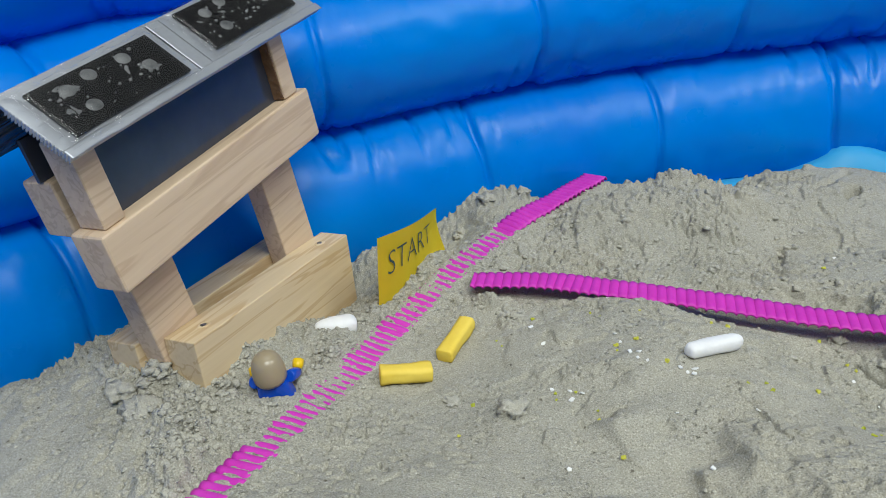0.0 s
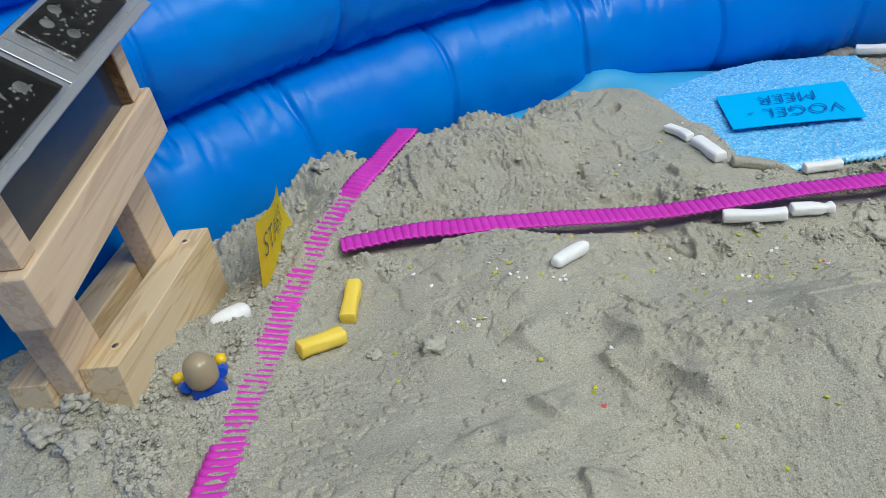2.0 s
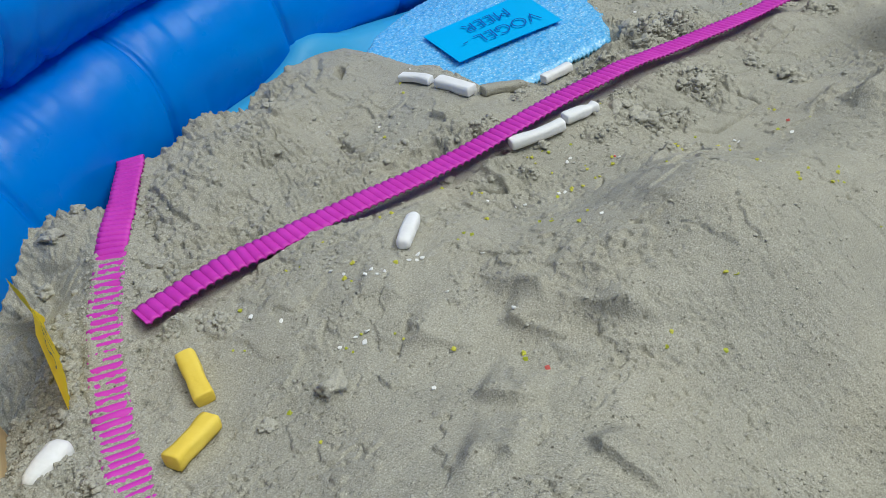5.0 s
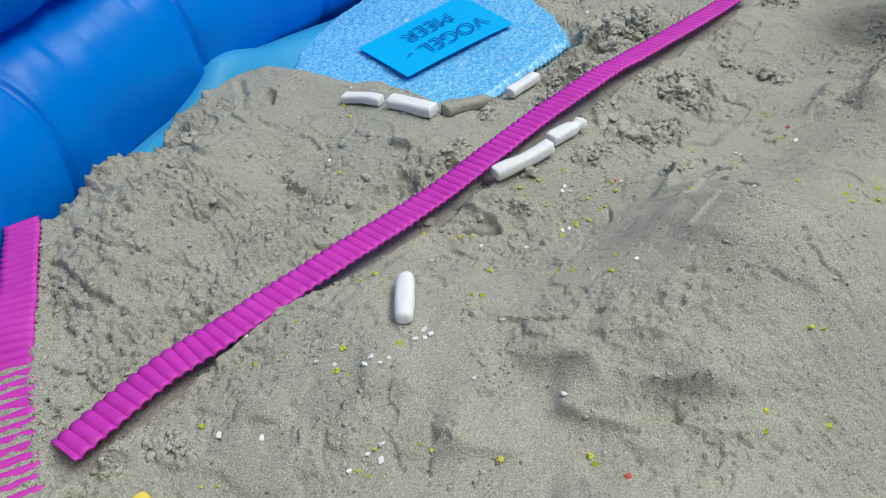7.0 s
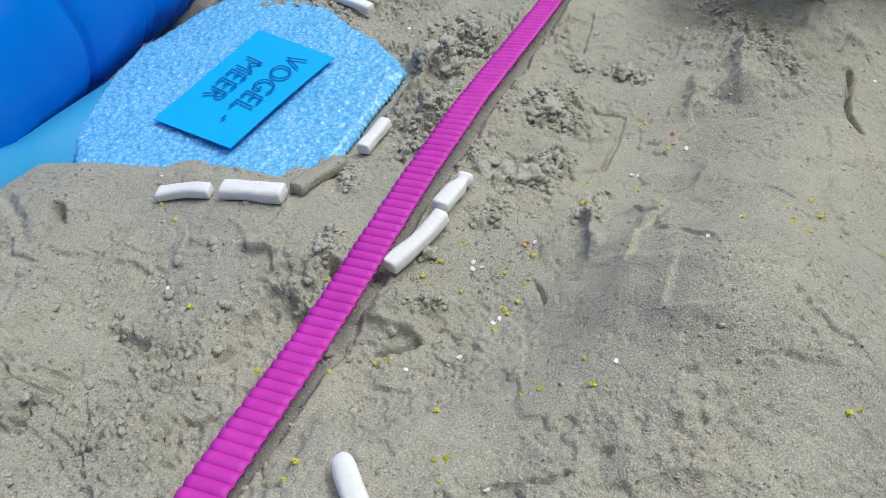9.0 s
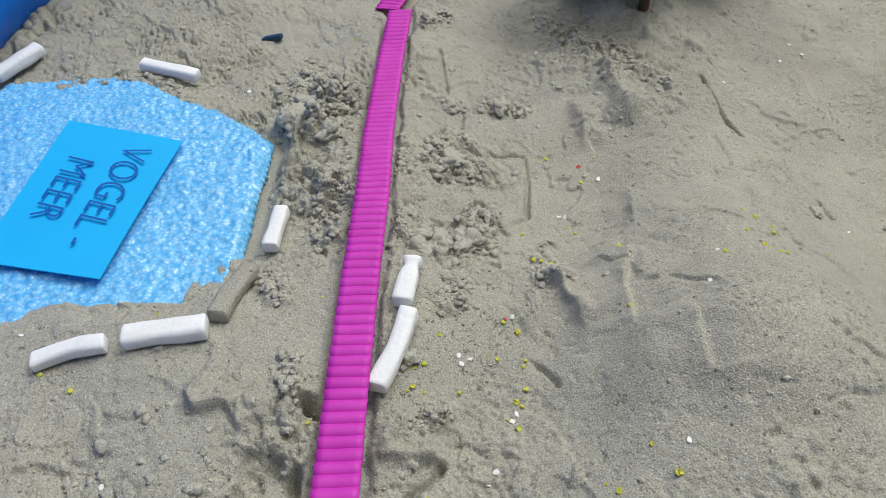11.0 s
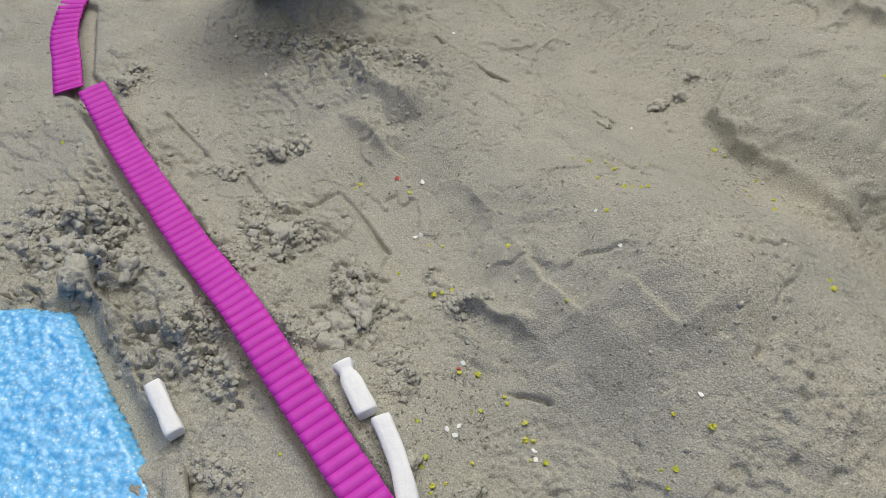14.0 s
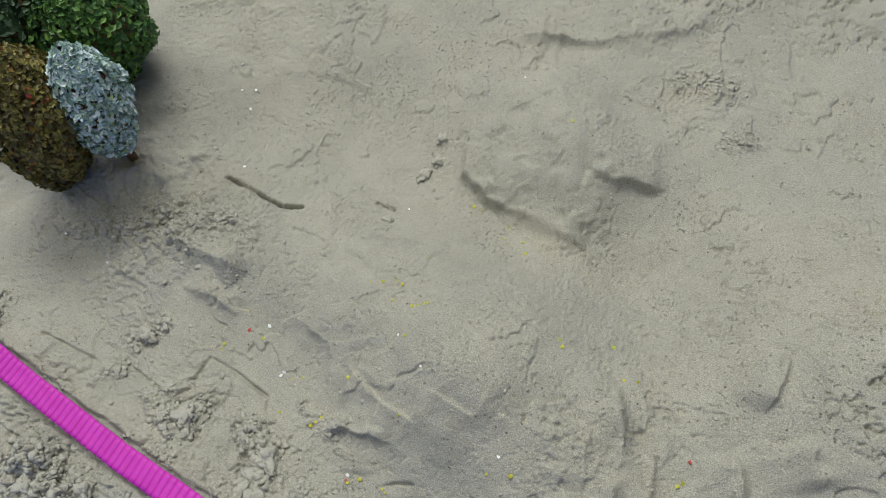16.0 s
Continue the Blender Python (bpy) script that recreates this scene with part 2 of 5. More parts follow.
def box(bm, x0, x1, y0, y1, z0, z1, bevel=0.0008, turn=None, cuts=0):
    made = bmesh.ops.create_cube(bm, size=1)["verts"]
    for v in made:
        v.co = Vector((x0 + (v.co.x + 0.5) * (x1 - x0), y0 + (v.co.y + 0.5) * (y1 - y0), z0 + (v.co.z + 0.5) * (z1 - z0)))
    if turn:
        bmesh.ops.transform(bm, matrix=turn, verts=made)
    if bevel:
        edges = list({e for v in made for e in v.link_edges})
        bmesh.ops.bevel(bm, geom=edges, offset=bevel, segments=3, profile=0.6, affect="EDGES", clamp_overlap=True)
    return bm


def lattice(ix, iy, seed):
    h = (ix.astype(np.int64) * 374761393 + iy.astype(np.int64) * 668265263 + seed * 982451653) & 0x7FFFFFFF
    h = ((h ^ (h >> 13)) * 1274126177) & 0x7FFFFFFF
    return ((h ^ (h >> 16)) & 0xFFFF) / 65535.0


def vnoise(x, y, seed=0):
    ix, iy = np.floor(x), np.floor(y)
    fx, fy = x - ix, y - iy
    ux, uy = fx * fx * (3 - 2 * fx), fy * fy * (3 - 2 * fy)
    a, b = lattice(ix, iy, seed), lattice(ix + 1, iy, seed)
    c, d = lattice(ix, iy + 1, seed), lattice(ix + 1, iy + 1, seed)
    return (a * (1 - ux) + b * ux) * (1 - uy) + (c * (1 - ux) + d * ux) * uy


def fbm(x, y, octaves=4, seed=0, gain=0.5):
    total, amp, norm = 0 * x, 1.0, 0.0
    for o in range(octaves):
        total, norm = total + amp * vnoise(x * 2 ** o + 17 * o, y * 2 ** o - 9 * o, seed + o), norm + amp
        amp *= gain
    return total / norm - 0.5


def domes(x, y, size, seed, fill=0.6):
    """Crumb-like domes, 0 to 1 high, scattered on a jittered grid."""
    x, y = x / size, y / size
    ix, iy = np.floor(x), np.floor(y)
    best = 0 * x
    for dx in (-1, 0, 1):
        for dy in (-1, 0, 1):
            cx, cy = ix + dx, iy + dy
            px, py = cx + lattice(cx, cy, seed), cy + lattice(cx, cy, seed + 1)
            r = 0.25 + 0.5 * lattice(cx, cy, seed + 2) ** 2
            on = lattice(cx, cy, seed + 3) < fill
            d2 = ((x - px) ** 2 + (y - py) ** 2) / (r * r)
            best = np.maximum(best, np.where(on, np.sqrt(np.clip(1 - d2, 0, 1)) * r, 0))
    return best


def facets(x, y, size, seed):
    """Distance to the nearest of scattered seeds: pressed, ridged facets."""
    x, y = x / size, y / size
    ix, iy = np.floor(x), np.floor(y)
    best = np.full(np.shape(x), 4.0)
    for dx in (-1, 0, 1):
        for dy in (-1, 0, 1):
            cx, cy = ix + dx, iy + dy
            best = np.minimum(best, np.hypot(x - cx - lattice(cx, cy, seed), y - cy - lattice(cx, cy, seed + 1)))
    return best


def smooth(a, b, v):
    t = np.clip((v - a) / (b - a), 0, 1)
    return t * t * (3 - 2 * t)


def line_distance(x, y, pts):
    best = np.full(np.shape(x), 9.0)
    for (ax, ay), (bx, by) in zip(pts, pts[1:]):
        vx, vy = bx - ax, by - ay
        t = np.clip(((x - ax) * vx + (y - ay) * vy) / (vx * vx + vy * vy), 0, 1)
        best = np.minimum(best, np.hypot(x - ax - t * vx, y - ay - t * vy))
    return best


def line_side(x, y, pts):
    """Distance to the line and the side of it: 1 on its left, -1 on its right."""
    best, side = np.full(np.shape(x), 9.0), np.ones(np.shape(x))
    for (ax, ay), (bx, by) in zip(pts, pts[1:]):
        vx, vy = bx - ax, by - ay
        t = np.clip(((x - ax) * vx + (y - ay) * vy) / (vx * vx + vy * vy), 0, 1)
        d = np.hypot(x - ax - t * vx, y - ay - t * vy)
        side = np.where(d < best, np.where(vx * (y - ay) - vy * (x - ax) > 0, 1, -1), side)
        best = np.minimum(best, d)
    return best, side


def inside(x, y, poly):
    odd = np.zeros(np.shape(x), bool)
    for (ax, ay), (bx, by) in zip(poly, poly[1:] + poly[:1]):
        crosses = (ay > y) != (by > y)
        odd ^= crosses & (x < (bx - ax) * (y - ay) / ((by - ay) if by != ay else 1e-9) + ax)
    return odd


def spline(pts, n):
    """n points evenly along a smooth curve through pts."""
    p = np.array(pts, float)
    p = np.vstack([2 * p[0] - p[1], p, 2 * p[-1] - p[-2]])
    out = []
    for k in range(1, len(p) - 2):
        for t in np.linspace(0, 1, 60, endpoint=False):
            a, b, c, d = p[k - 1:k + 3]
            out.append(0.5 * (2 * b + (c - a) * t + (2 * a - 5 * b + 4 * c - d) * t ** 2 + (3 * b - a - 3 * c + d) * t ** 3))
    out = np.array(out + [p[-2]])
    run = np.concatenate([[0], np.cumsum(np.linalg.norm(np.diff(out, axis=0), axis=1))])
    s = np.linspace(0, run[-1], n)
    return np.stack([np.interp(s, run, out[:, k]) for k in range(out.shape[1])], 1), run[-1]


# ---------------------------------------------------------------- lie of the sand
POOL = (0.230, -0.070)          # centre of the paddling pool
POOL_R, TUBE, STEP = 0.518, 0.040, 0.068   # clear radius, tube radius, height of one ring
MOUNDS = (                      # x, y, height, spread
    (-0.138, 0.254, 0.060, 0.093),
    (0.068, 0.228, 0.019, 0.048),
    (0.130, 0.136, 0.033, 0.048),
    (0.114, 0.416, 0.030, 0.030),
    (0.212, 0.340, 0.027, 0.062),
    (0.090, 0.097, -0.020, 0.030),
    (0.011, 0.410, 0.049, 0.066),
    (-0.030, 0.120, 0.050, 0.055),
    (0.455, 0.410, 0.028, 0.130),
    (0.287, 0.252, 0.012, 0.031),
    (0.188, 0.130, 0.025, 0.053),
    (0.075, 0.287, 0.021, 0.095),
    (0.392, 0.080, 0.023, 0.042),
    (0.167, 0.094, -0.035, 0.031),
    (-0.012, 0.372, -0.014, 0.013),
)
SWELLS = (                      # x, y, height, spread of the lesser swells and dips
    (-0.008, 0.388, -0.0050, 0.016),
    (0.250, 0.045, -0.0157, 0.036),
    (0.100, 0.120, -0.0084, 0.036),
    (0.175, 0.390, -0.0051, 0.050),
    (0.145, 0.030, 0.0142, 0.028),
    (0.295, 0.120, 0.0075, 0.028),
    (0.385, 0.090, -0.0068, 0.050),
    (0.250, 0.180, -0.0084, 0.028),
    (0.175, 0.165, 0.0061, 0.028),
    (-0.005, 0.255, -0.0052, 0.036),
    (0.220, 0.255, 0.0078, 0.028),
    (0.250, 0.315, -0.0092, 0.028),
    (0.025, 0.135, 0.0094, 0.028),
    (0.310, 0.150, 0.0087, 0.028),
    (0.220, 0.075, -0.0093, 0.028),
    (0.160, 0.240, -0.0049, 0.028),
    (0.070, 0.210, -0.0049, 0.028),
    (0.070, 0.405, -0.0050, 0.028),
    (0.070, 0.285, 0.0056, 0.028),
    (0.115, 0.090, -0.0053, 0.028),
    (0.325, 0.045, -0.0089, 0.036),
    (0.400, 0.225, -0.0072, 0.050),
    (0.070, -0.045, -0.0059, 0.036),
    (0.205, -0.060, -0.0048, 0.050),
    (0.145, 0.195, 0.0022, 0.028),
    (0.392, 0.227, 0.0085, 0.022),
    (0.346, 0.240, 0.0060, 0.018),
    (-0.056, 0.338, -0.0150, 0.015),
    (-0.066, 0.312, -0.0090, 0.012),
)
RIM_X, RIM_Z = (0.03, 0.08, 0.12, 0.15, 0.18, 0.21, 0.235, 0.26), (0.052, 0.049, 0.046, 0.042, 0.039, 0.036, 0.029, 0.016)   # crest of the sand along the pool wall
HEAPS_MIDDLE = (                # line, reach, height of heaps of loose crumbs beside the strip
    ([(0.258, 0.219), (0.245, 0.227), (0.233, 0.236)], 0.0085, 0.0050),
    ([(0.300, 0.226), (0.286, 0.228), (0.283, 0.216)], 0.0085, 0.0042),
    ([(0.335, 0.195), (0.327, 0.189), (0.320, 0.183)], 0.0060, 0.0038),
    ([(0.344, 0.219), (0.335, 0.206)], 0.0040, 0.0030),
    ([(0.232, 0.202), (0.216, 0.211), (0.211, 0.206)], 0.0055, 0.0030),
    ([(0.217, 0.240), (0.210, 0.241), (0.209, 0.247)], 0.0070, 0.0030),
    ([(0.168, 0.263), (0.172, 0.256)], 0.0050, 0.0030),
    ([(0.312, 0.220), (0.300, 0.214)], 0.0060, 0.0028),
    ([(0.245, 0.252), (0.258, 0.249)], 0.0050, 0.0026),
    ([(0.284, 0.245), (0.300, 0.240)], 0.0050, 0.0024),
)
HEAPS_LAKE = (
    ([(0.346, 0.279), (0.351, 0.263)], 0.0130, 0.0055),
    ([(0.351, 0.263), (0.327, 0.270)], 0.0110, 0.0050),
    ([(0.272, 0.262), (0.281, 0.271)], 0.0100, 0.0045),
    ([(0.281, 0.275), (0.250, 0.278)], 0.0080, 0.0035),
    ([(0.327, 0.283), (0.323, 0.277)], 0.0090, 0.0060),
    ([(0.363, 0.285), (0.376, 0.270)], 0.0120, 0.0040),
    ([(0.352, 0.325), (0.380, 0.338), (0.388, 0.372)], 0.0070, 0.0030),
    ([(0.390, 0.405), (0.365, 0.424), (0.345, 0.440)], 0.0090, 0.0050),
    ([(0.238, 0.300), (0.226, 0.296)], 0.0070, 0.0028),
    ([(0.183, 0.298), (0.196, 0.295)], 0.0070, 0.0034),
)
HEAPS_EDGE = (
    ([(-0.098, 0.233), (-0.088, 0.213), (-0.083, 0.190)], 0.0110, 0.0034),
    ([(-0.082, 0.242), (-0.080, 0.218)], 0.0130, 0.0030),
    ([(-0.120, 0.243), (-0.107, 0.243)], 0.0100, 0.0060),
    ([(-0.142, 0.268), (-0.163, 0.250)], 0.0180, 0.0022),
    ([(-0.040, 0.268), (-0.050, 0.268)], 0.0070, 0.0024),
    ([(-0.010, 0.385), (0.035, 0.398)], 0.0150, 0.0026),
    ([(-0.052, 0.248), (-0.048, 0.274)], 0.0090, 0.0028),
    ([(0.019, 0.300), (0.020, 0.291)], 0.0060, 0.0030),
    ([(0.006, 0.308), (0.012, 0.306)], 0.0040, 0.0026),
    ([(0.070, 0.412), (0.110, 0.420), (0.135, 0.420)], 0.0100, 0.0022),
    ([(0.150, 0.420), (0.180, 0.425)], 0.0070, 0.0030),
    ([(-0.060, 0.300), (-0.048, 0.325)], 0.0110, 0.0026),
)
HEAPS_HOUSE = (
    ([(-0.039, 0.3000), (-0.030, 0.3180), (-0.022, 0.3350)], 0.0085, 0.0030),
    ([(-0.113, 0.2490), (-0.092, 0.2440), (-0.079, 0.2640), (-0.071, 0.2960), (-0.060, 0.3250)], 0.0090, 0.0020),
    ([(-0.081, 0.2360), (-0.068, 0.2300), (-0.058, 0.2360)], 0.0060, 0.0020),
    ([(-0.056, 0.2480), (-0.050, 0.2620)], 0.0050, 0.0018),
    ([(-0.080, 0.1930), (-0.086, 0.2120), (-0.074, 0.2210), (-0.064, 0.2290)], 0.0070, 0.0016),
    ([(-0.051, 0.2800), (-0.047, 0.2840), (-0.058, 0.2830)], 0.0040, 0.0020),
    ([(-0.150, 0.2620), (-0.156, 0.2800), (-0.150, 0.3000)], 0.0140, 0.0018),
    ([(-0.056, 0.3450), (-0.040, 0.3640)], 0.0100, 0.0022),
)
HEAPS_FAR = (
    ([(0.374, 0.138), (0.346, 0.125)], 0.0100, 0.0034),
    ([(0.346, 0.139), (0.306, 0.121)], 0.0090, 0.0026),
    ([(0.395, 0.142), (0.365, 0.145)], 0.0100, 0.0030),
    ([(0.093, -0.026), (0.067, -0.029)], 0.0110, 0.0022),
    ([(0.066, 0.006), (0.056, 0.002)], 0.0080, 0.0018),
    ([(0.412, 0.204), (0.425, 0.193)], 0.0060, 0.0030),
    ([(0.084, 0.101), (0.072, 0.112)], 0.0060, 0.0016),
)
HEAPS = HEAPS_MIDDLE + HEAPS_LAKE + HEAPS_EDGE + HEAPS_HOUSE + HEAPS_FAR
LAKE = [(0.316, 0.299), (0.331, 0.313), (0.341, 0.327), (0.353, 0.334), (0.368, 0.348), (0.376, 0.374), (0.384, 0.405), (0.357, 0.418), (0.340, 0.440), (0.31, 0.53), (0.235, 0.53),
        (0.243, 0.450), (0.252, 0.417), (0.246, 0.400), (0.244, 0.368), (0.236, 0.351), (0.231, 0.330), (0.243, 0.326), (0.257, 0.320), (0.263, 0.3125), (0.276, 0.309), (0.292, 0.304), (0.308, 0.300)]
TRACK = [(-0.084, 0.150), (-0.066, 0.190), (-0.0480, 0.242), (-0.029, 0.290), (-0.0075, 0.325), (0.0135, 0.351), (0.039, 0.3795), (0.0625, 0.4075), (0.0705, 0.4185)]
BED = [(0.0035, 0.319), (0.034, 0.316), (0.099, 0.300), (0.160, 0.286), (0.228, 0.268), (0.290, 0.253), (0.351, 0.239), (0.423, 0.219), (0.445, 0.214), (0.480, 0.185)]
CALM = ((-0.008, 0.362, 0.016), (-0.066, 0.238, 0.012), (0.0, 0.345, 0.012), (0.215, 0.358, 0.012), (0.213, 0.330, 0.011), (0.193, 0.266, 0.009), (0.218, 0.256, 0.009), (-0.021, 0.249, 0.009), (-0.004, 0.275, 0.010), (0.092, 0.260, 0.010), (0.262, 0.296, 0.008),
        (-0.02, 0.31, 0.01), (0.144, 0.368, 0.010), (0.173, 0.330, 0.012), (0.210, 0.390, 0.012))   # x, y, spread of patted places
ROUGH = (                       # x, y, spread, weight of the broken, crumbly patches
    (0.06, 0.38, 0.050, 1.0), (0.12, 0.39, 0.045, 1.0), (0.11, 0.335, 0.035, 1.0), (0.17, 0.36, 0.030, 0.6), (0.165, 0.31, 0.022, 0.8), (-0.02, 0.37, 0.040, 1.0),
    (-0.09, 0.25, 0.028, 0.8), (-0.07, 0.25, 0.030, 0.6), (-0.03, 0.335, 0.030, 0.8), (0.29, 0.275, 0.028, 1.0), (0.34, 0.275, 0.035, 1.0), (0.05, 0.345, 0.025, 0.7),
    (0.24, 0.235, 0.016, 0.7), (0.29, 0.225, 0.016, 0.6), (0.40, 0.33, 0.050, 0.7), (0.34, 0.195, 0.020, 0.3), (0.355, 0.130, 0.030, 0.85),
    (0.32, 0.13, 0.020, 0.55), (0.15, 0.265, 0.018, 0.6), (-0.16, 0.27, 0.030, 1.0), (0.45, 0.40, 0.050, 0.7), (0.09, -0.03, 0.02, 0.4),
)
GROOVES = (                     # line, half width, depth of prints and cracks
    ([(0.293, 0.205), (0.290, 0.193), (0.275, 0.196), (0.254, 0.203)], 0.0013, 0.0026),
    ([(0.384, 0.206), (0.348, 0.211)], 0.0014, 0.0018),
    ([(0.331, 0.2085), (0.304, 0.2156)], 0.0013, 0.0018),
    ([(0.3235, 0.0953), (0.309, 0.0985), (0.295, 0.1034), (0.284, 0.1055), (0.275, 0.102)], 0.0015, 0.0085),
    ([(0.239, 0.085), (0.229, 0.087)], 0.0015, 0.0035),
    ([(0.381, 0.102), (0.374, 0.094)], 0.0065, 0.0060),
    ([(0.0976, 0.232), (0.0994, 0.220), (0.0989, 0.216), (0.1016, 0.212)], 0.0009, 0.0018),
    ([(0.131, 0.168), (0.132, 0.162), (0.131, 0.156)], 0.0008, 0.0014),
    ([(0.1815, 0.2255), (0.177, 0.223), (0.169, 0.221)], 0.0009, 0.0018),
    ([(0.182, 0.294), (0.178, 0.2905)], 0.0034, 0.0090),
    ([(0.161, 0.299), (0.156, 0.300)], 0.0028, 0.0080),
    ([(0.136, 0.304), (0.128, 0.306)], 0.0026, 0.0060),
    ([(0.064, 0.324), (0.055, 0.327)], 0.0026, 0.0060),
    ([(0.208, 0.430), (0.196, 0.418), (0.183, 0.406)], 0.0034, 0.0034),
    ([(0.203, 0.406), (0.196, 0.402)], 0.0030, 0.0055),
    ([(0.149, 0.359), (0.1435, 0.3465)], 0.0030, 0.0030),
    ([(0.147, 0.271), (0.150, 0.265), (0.154, 0.260)], 0.0012, 0.0030),
    ([(-0.075, 0.190), (-0.070, 0.206)], 0.0050, 0.0040),
)
STEPS_DOME = (                  # line, reach, height, width of the drop: the sand stands higher on the line's right-hand side
    ([(0.160, 0.222), (0.174, 0.2113), (0.180, 0.2085), (0.190, 0.207), (0.200, 0.2065), (0.213, 0.207)], 0.034, 0.0016, 0.0065),
    ([(0.187, 0.2073), (0.195, 0.2058), (0.200, 0.2071), (0.208, 0.2056), (0.214, 0.209)], 0.018, 0.0030, 0.0010),
    ([(0.224, 0.186), (0.224, 0.180), (0.230, 0.1705), (0.244, 0.165), (0.255, 0.163)], 0.026, 0.0034, 0.0034),
    ([(0.289, 0.1465), (0.301, 0.145), (0.316, 0.1433), (0.335, 0.1384)], 0.024, 0.0070, 0.0036),
    ([(0.285, 0.1674), (0.297, 0.164), (0.314, 0.162)], 0.020, 0.0050, 0.0040),
    ([(0.139, 0.160), (0.142, 0.174), (0.1505, 0.1875)], 0.020, 0.0014, 0.0060),
)
STEPS_SCALES = (                # the pressed, scale-like flats on the dome
    ([(0.1944, 0.202), (0.192, 0.192), (0.1906, 0.183), (0.183, 0.178)], 0.011, 0.0021, 0.0007),
    ([(0.1775, 0.1965), (0.1734, 0.191), (0.1713, 0.1824), (0.1695, 0.1653)], 0.012, 0.0021, 0.0007),
    ([(0.2146, 0.194), (0.211, 0.184), (0.208, 0.171)], 0.010, 0.0021, 0.0007),
    ([(0.192, 0.192), (0.1765, 0.196)], 0.010, 0.0018, 0.0007),
    ([(0.216, 0.179), (0.204, 0.186), (0.192, 0.192)], 0.010, 0.0021, 0.0007),
    ([(0.230, 0.1705), (0.217, 0.1676), (0.204, 0.1637)], 0.010, 0.0018, 0.0007),
    ([(0.1713, 0.1824), (0.149, 0.1885)], 0.012, 0.0018, 0.0007),
    ([(0.149, 0.1885), (0.144, 0.168)], 0.012, 0.0008, 0.0008),
)
STEPS_NEAR = (
    ([(0.103, 0.1786), (0.103, 0.187), (0.100, 0.201)], 0.016, 0.0035, 0.0030),
    ([(0.097, 0.157), (0.0914, 0.1666), (0.088, 0.1746), (0.087, 0.182), (0.087, 0.191), (0.087, 0.206), (0.0857, 0.218)], 0.020, 0.0054, 0.0030),
    ([(0.0914, 0.1666), (0.088, 0.1746), (0.087, 0.183)], 0.012, 0.0022, 0.0007),
    ([(0.075, 0.1815), (0.072, 0.191), (0.071, 0.2035)], 0.015, 0.0041, 0.0028),
    ([(0.0556, 0.2066), (0.0525, 0.213), (0.0486, 0.226)], 0.014, 0.0032, 0.0030),
    ([(0.060, 0.2394), (0.0598, 0.248), (0.052, 0.2524)], 0.012, 0.0027, 0.0026),
    ([(0.043, 0.174), (0.040, 0.181), (0.039, 0.191)], 0.014, 0.0041, 0.0024),
    ([(0.018, 0.160), (0.016, 0.167), (0.010, 0.174)], 0.014, 0.0041, 0.0040),
    ([(0.030, 0.128), (0.031, 0.140), (0.034, 0.150)], 0.012, 0.0054, 0.0012),
)
STEPS_MOUND = (
    ([(0.155, 0.258), (0.158, 0.270), (0.159, 0.2745)], 0.011, 0.0032, 0.0007),
    ([(0.158, 0.2597), (0.154, 0.270)], 0.008, 0.0018, 0.0006),
    ([(0.1326, 0.2565), (0.1338, 0.2687)], 0.008, 0.0018, 0.0006),
    ([(0.170, 0.265), (0.160, 0.275), (0.160, 0.2825)], 0.009, 0.0022, 0.0008),
    ([(0.185, 0.3136), (0.1847, 0.323), (0.190, 0.325)], 0.010, 0.0042, 0.0008),
    ([(0.1755, 0.311), (0.185, 0.3136)], 0.010, 0.0034, 0.0010),
    ([(0.140, 0.382), (0.1376, 0.389), (0.1423, 0.398)], 0.012, 0.0042, 0.0012),
    ([(0.1287, 0.3615), (0.1275, 0.369)], 0.008, 0.0026, 0.0010),
    ([(0.060, 0.362), (0.056, 0.371)], 0.010, 0.0022, 0.0008),
    ([(0.084, 0.3526), (0.071, 0.3564), (0.062, 0.357)], 0.010, 0.0020, 0.0008),
)
STEPS_FAR = (
    ([(0.3235, 0.0965), (0.309, 0.0998), (0.295, 0.1047), (0.284, 0.107)], 0.020, 0.0028, 0.0008),
    ([(0.350, 0.1155), (0.3375, 0.1106), (0.331, 0.0992)], 0.014, 0.0020, 0.0008),
    ([(0.130, 0.083), (0.1475, 0.0765), (0.163, 0.0735), (0.182, 0.069), (0.198, 0.056), (0.2007, 0.040)], 0.045, 0.0075, 0.0022),
    ([(0.095, 0.0426), (0.104, 0.044), (0.115, 0.0463), (0.128, 0.0468)], 0.016, 0.0048, 0.0014),
    ([(0.087, -0.074), (0.110, -0.056), (0.144, -0.043), (0.193, -0.036)], 0.030, 0.0050, 0.0040),
    ([(0.152, 0.009), (0.160, 0.000), (0.182, 0.018)], 0.014, 0.0020, 0.0020),
)
STEPS = STEPS_DOME + STEPS_SCALES + STEPS_NEAR + STEPS_MOUND + STEPS_FAR


def window(x, y, pts, margin):
    """The rows and columns of the grid round a line."""
    px, py = [p[0] for p in pts], [p[1] for p in pts]
    i0, i1 = np.searchsorted(x[:, 0], (min(px) - margin, max(px) + margin))
    j0, j1 = np.searchsorted(y[0, :], (min(py) - margin, max(py) + margin))
    return slice(i0, i1), slice(j0, j1)


